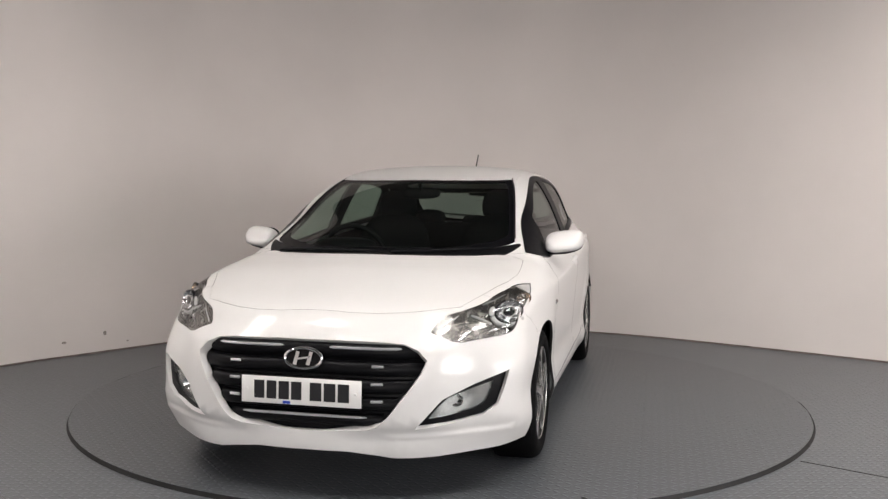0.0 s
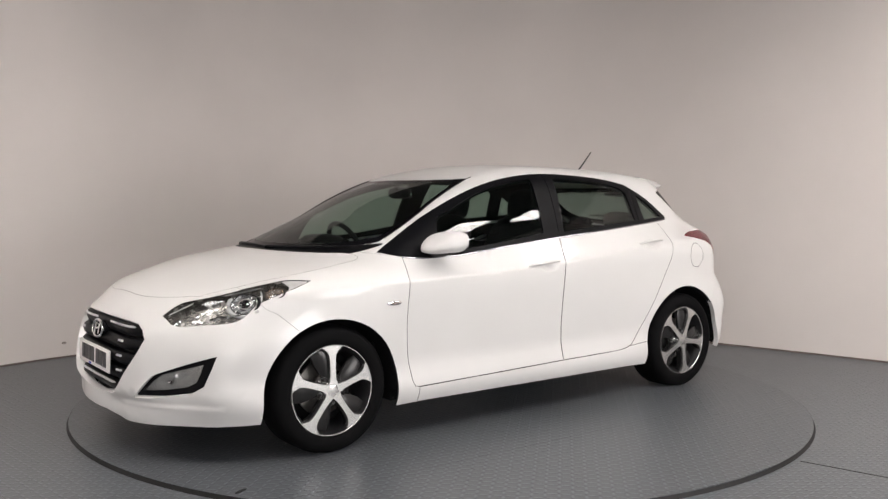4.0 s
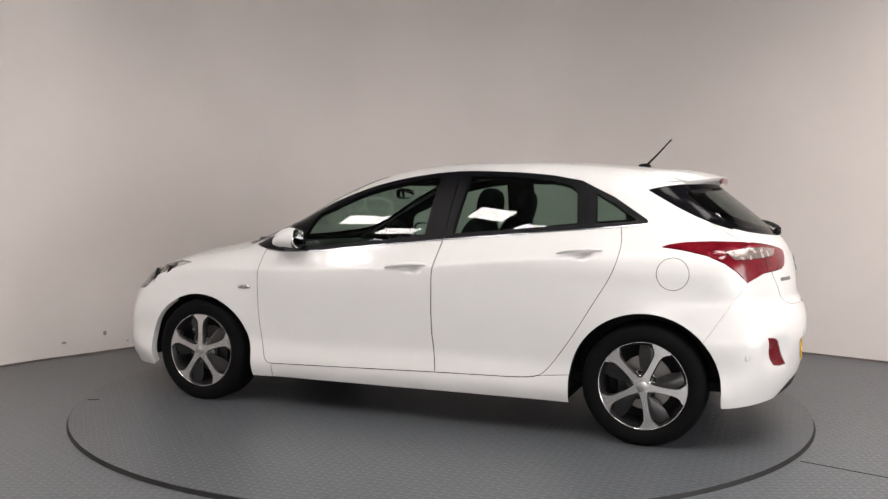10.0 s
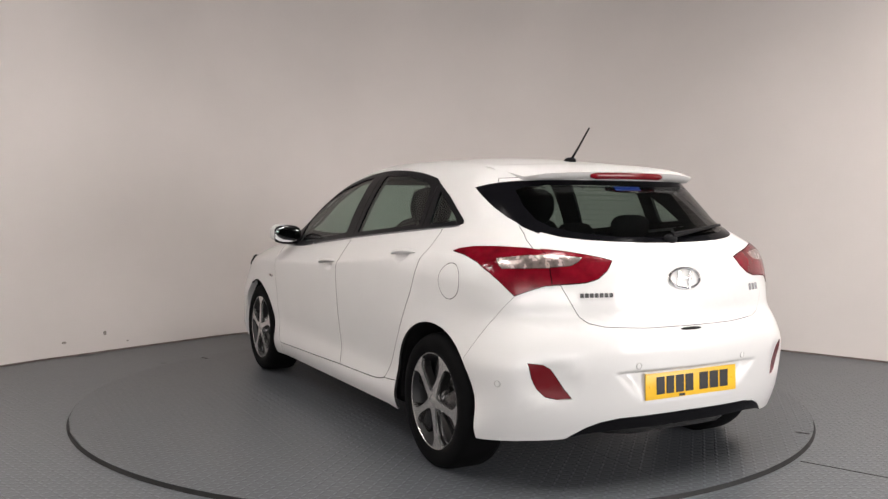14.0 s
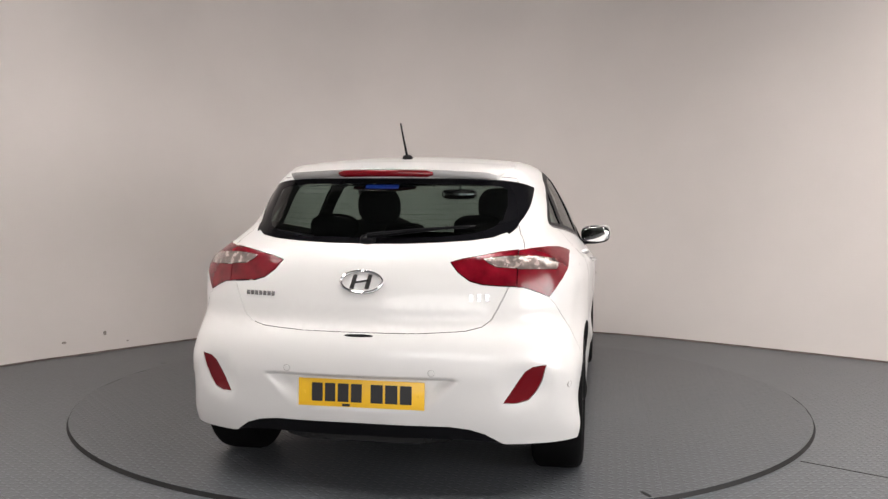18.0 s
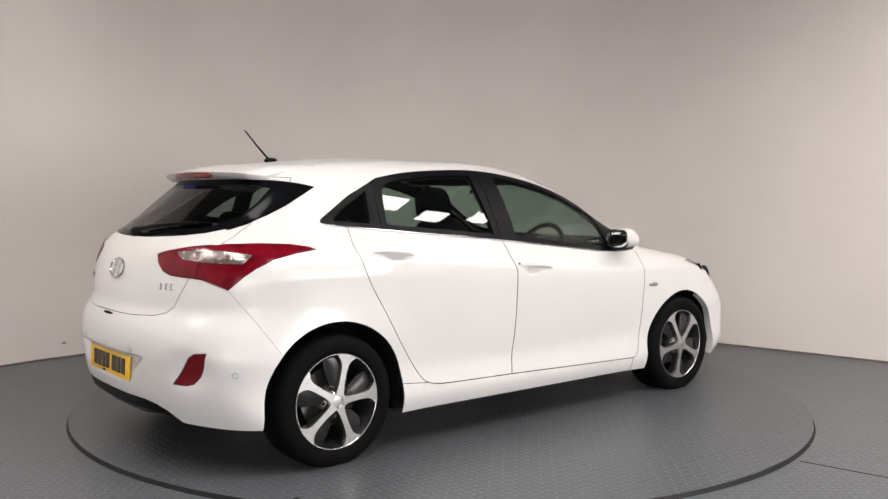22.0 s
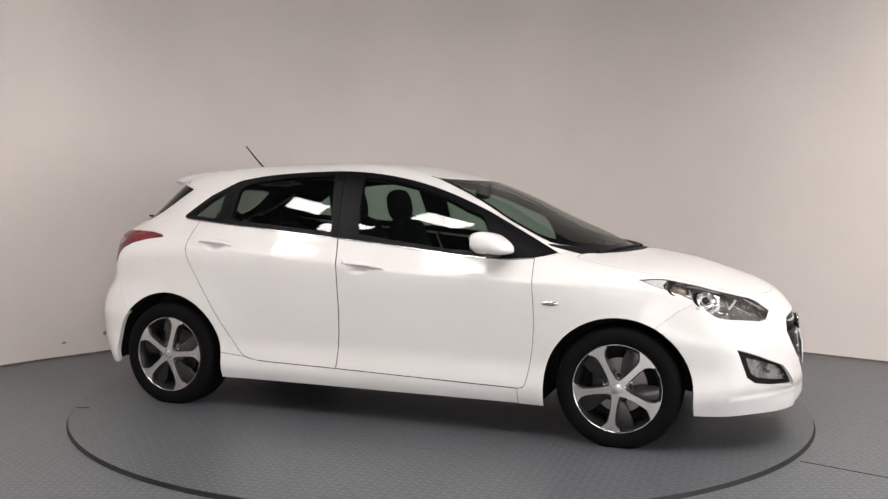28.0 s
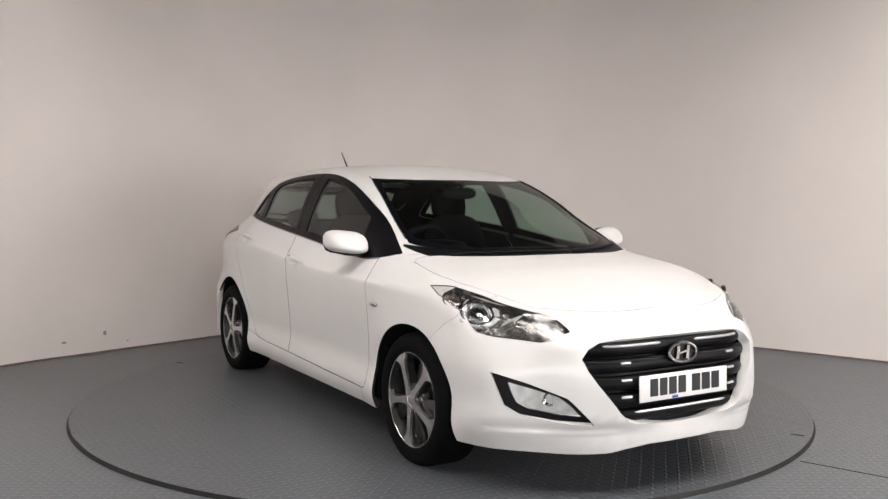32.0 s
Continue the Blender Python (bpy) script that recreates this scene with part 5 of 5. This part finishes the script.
for y0, y1 in ((-2.203, -1.2716), (-1.2704, -.0006), (.0006, 1.2704), (1.2716, 2.203)):
    part("deck_plate", deck_plate(y0, y1), TABLE, turntable, smooth=0)
part("under_deck", lathe([(0, -.009), (2.203, -.009), (2.203, -.018)], 96, "z"), RIM, turntable)
part("rim", lathe([(2.2034, -.006), (2.2034, -.002), (2.2050, -.001), (2.2125, -.018), (2.2140, -.0205)], 160, "z"), RIM, turntable, "black bevelled edge strip")
for x, y, a in ((1.85, 1.068, 30), (-1.788, -1.202, 30)):
    part("lift_slot", rounded((.075, .022, .003), power=3, n=8), RIM, turntable, "small dark lifting slot", m=pose(x, y, .0005, 0, 0, a))
seam = part("floor_seam", box((4.6, .006, .002), (2.3, 0, 0)), RIM, m=pose(1.72, -1.435, -.019, 0, 0, -40), smooth=0)
tagged(seam, "dark joint between floor plates", "joint", kind="structure")


def scuffs():
    """Small dark marks on the foot of the wall and on the floor."""
    for x, y, z, w, h in ((-2.726, 1.473, .136, .030, .036), (-2.941, 1.205, .097, .040, .020), (-2.60, 1.63, .05, .020, .012)):
        p = Vector((x, y, z))
        m = facing(p - Vector((x, y + 5.56, 0)).normalized() * .004, Vector((.77, -.63, 0)))
        tagged(part("wall_scuff", rounded((w, .003, h), power=2.2, n=6), SCUFF, m=m), "small grey scuff on the painted wall", "scuff", kind="structure")
    for x, y, w, a in ((-2.102, .999, .040, 10), (-1.881, .756, .030, -30)):
        tagged(part("floor_mark", rounded((w, .012, .003), power=2.4, n=6), RIM, m=pose(x, y, -.019, 0, 0, a)), "short dark slot in the floor plate", "slot", kind="structure")


scuffs()


def motions():
    rows = [(i / 2, radians(h)) for i, h in enumerate(HEADINGS)]
    dx, dy = -.0674, -.0584
    walk(car, [(t, pose(dx * math.cos(a) - dy * math.sin(a), dx * math.sin(a) + dy * math.cos(a), 0, 0, 0, math.degrees(a))) for t, a in rows])
    walk(turntable, [(t, pose(0, 0, 0, 0, 0, math.degrees(a))) for t, a in rows])


motions()
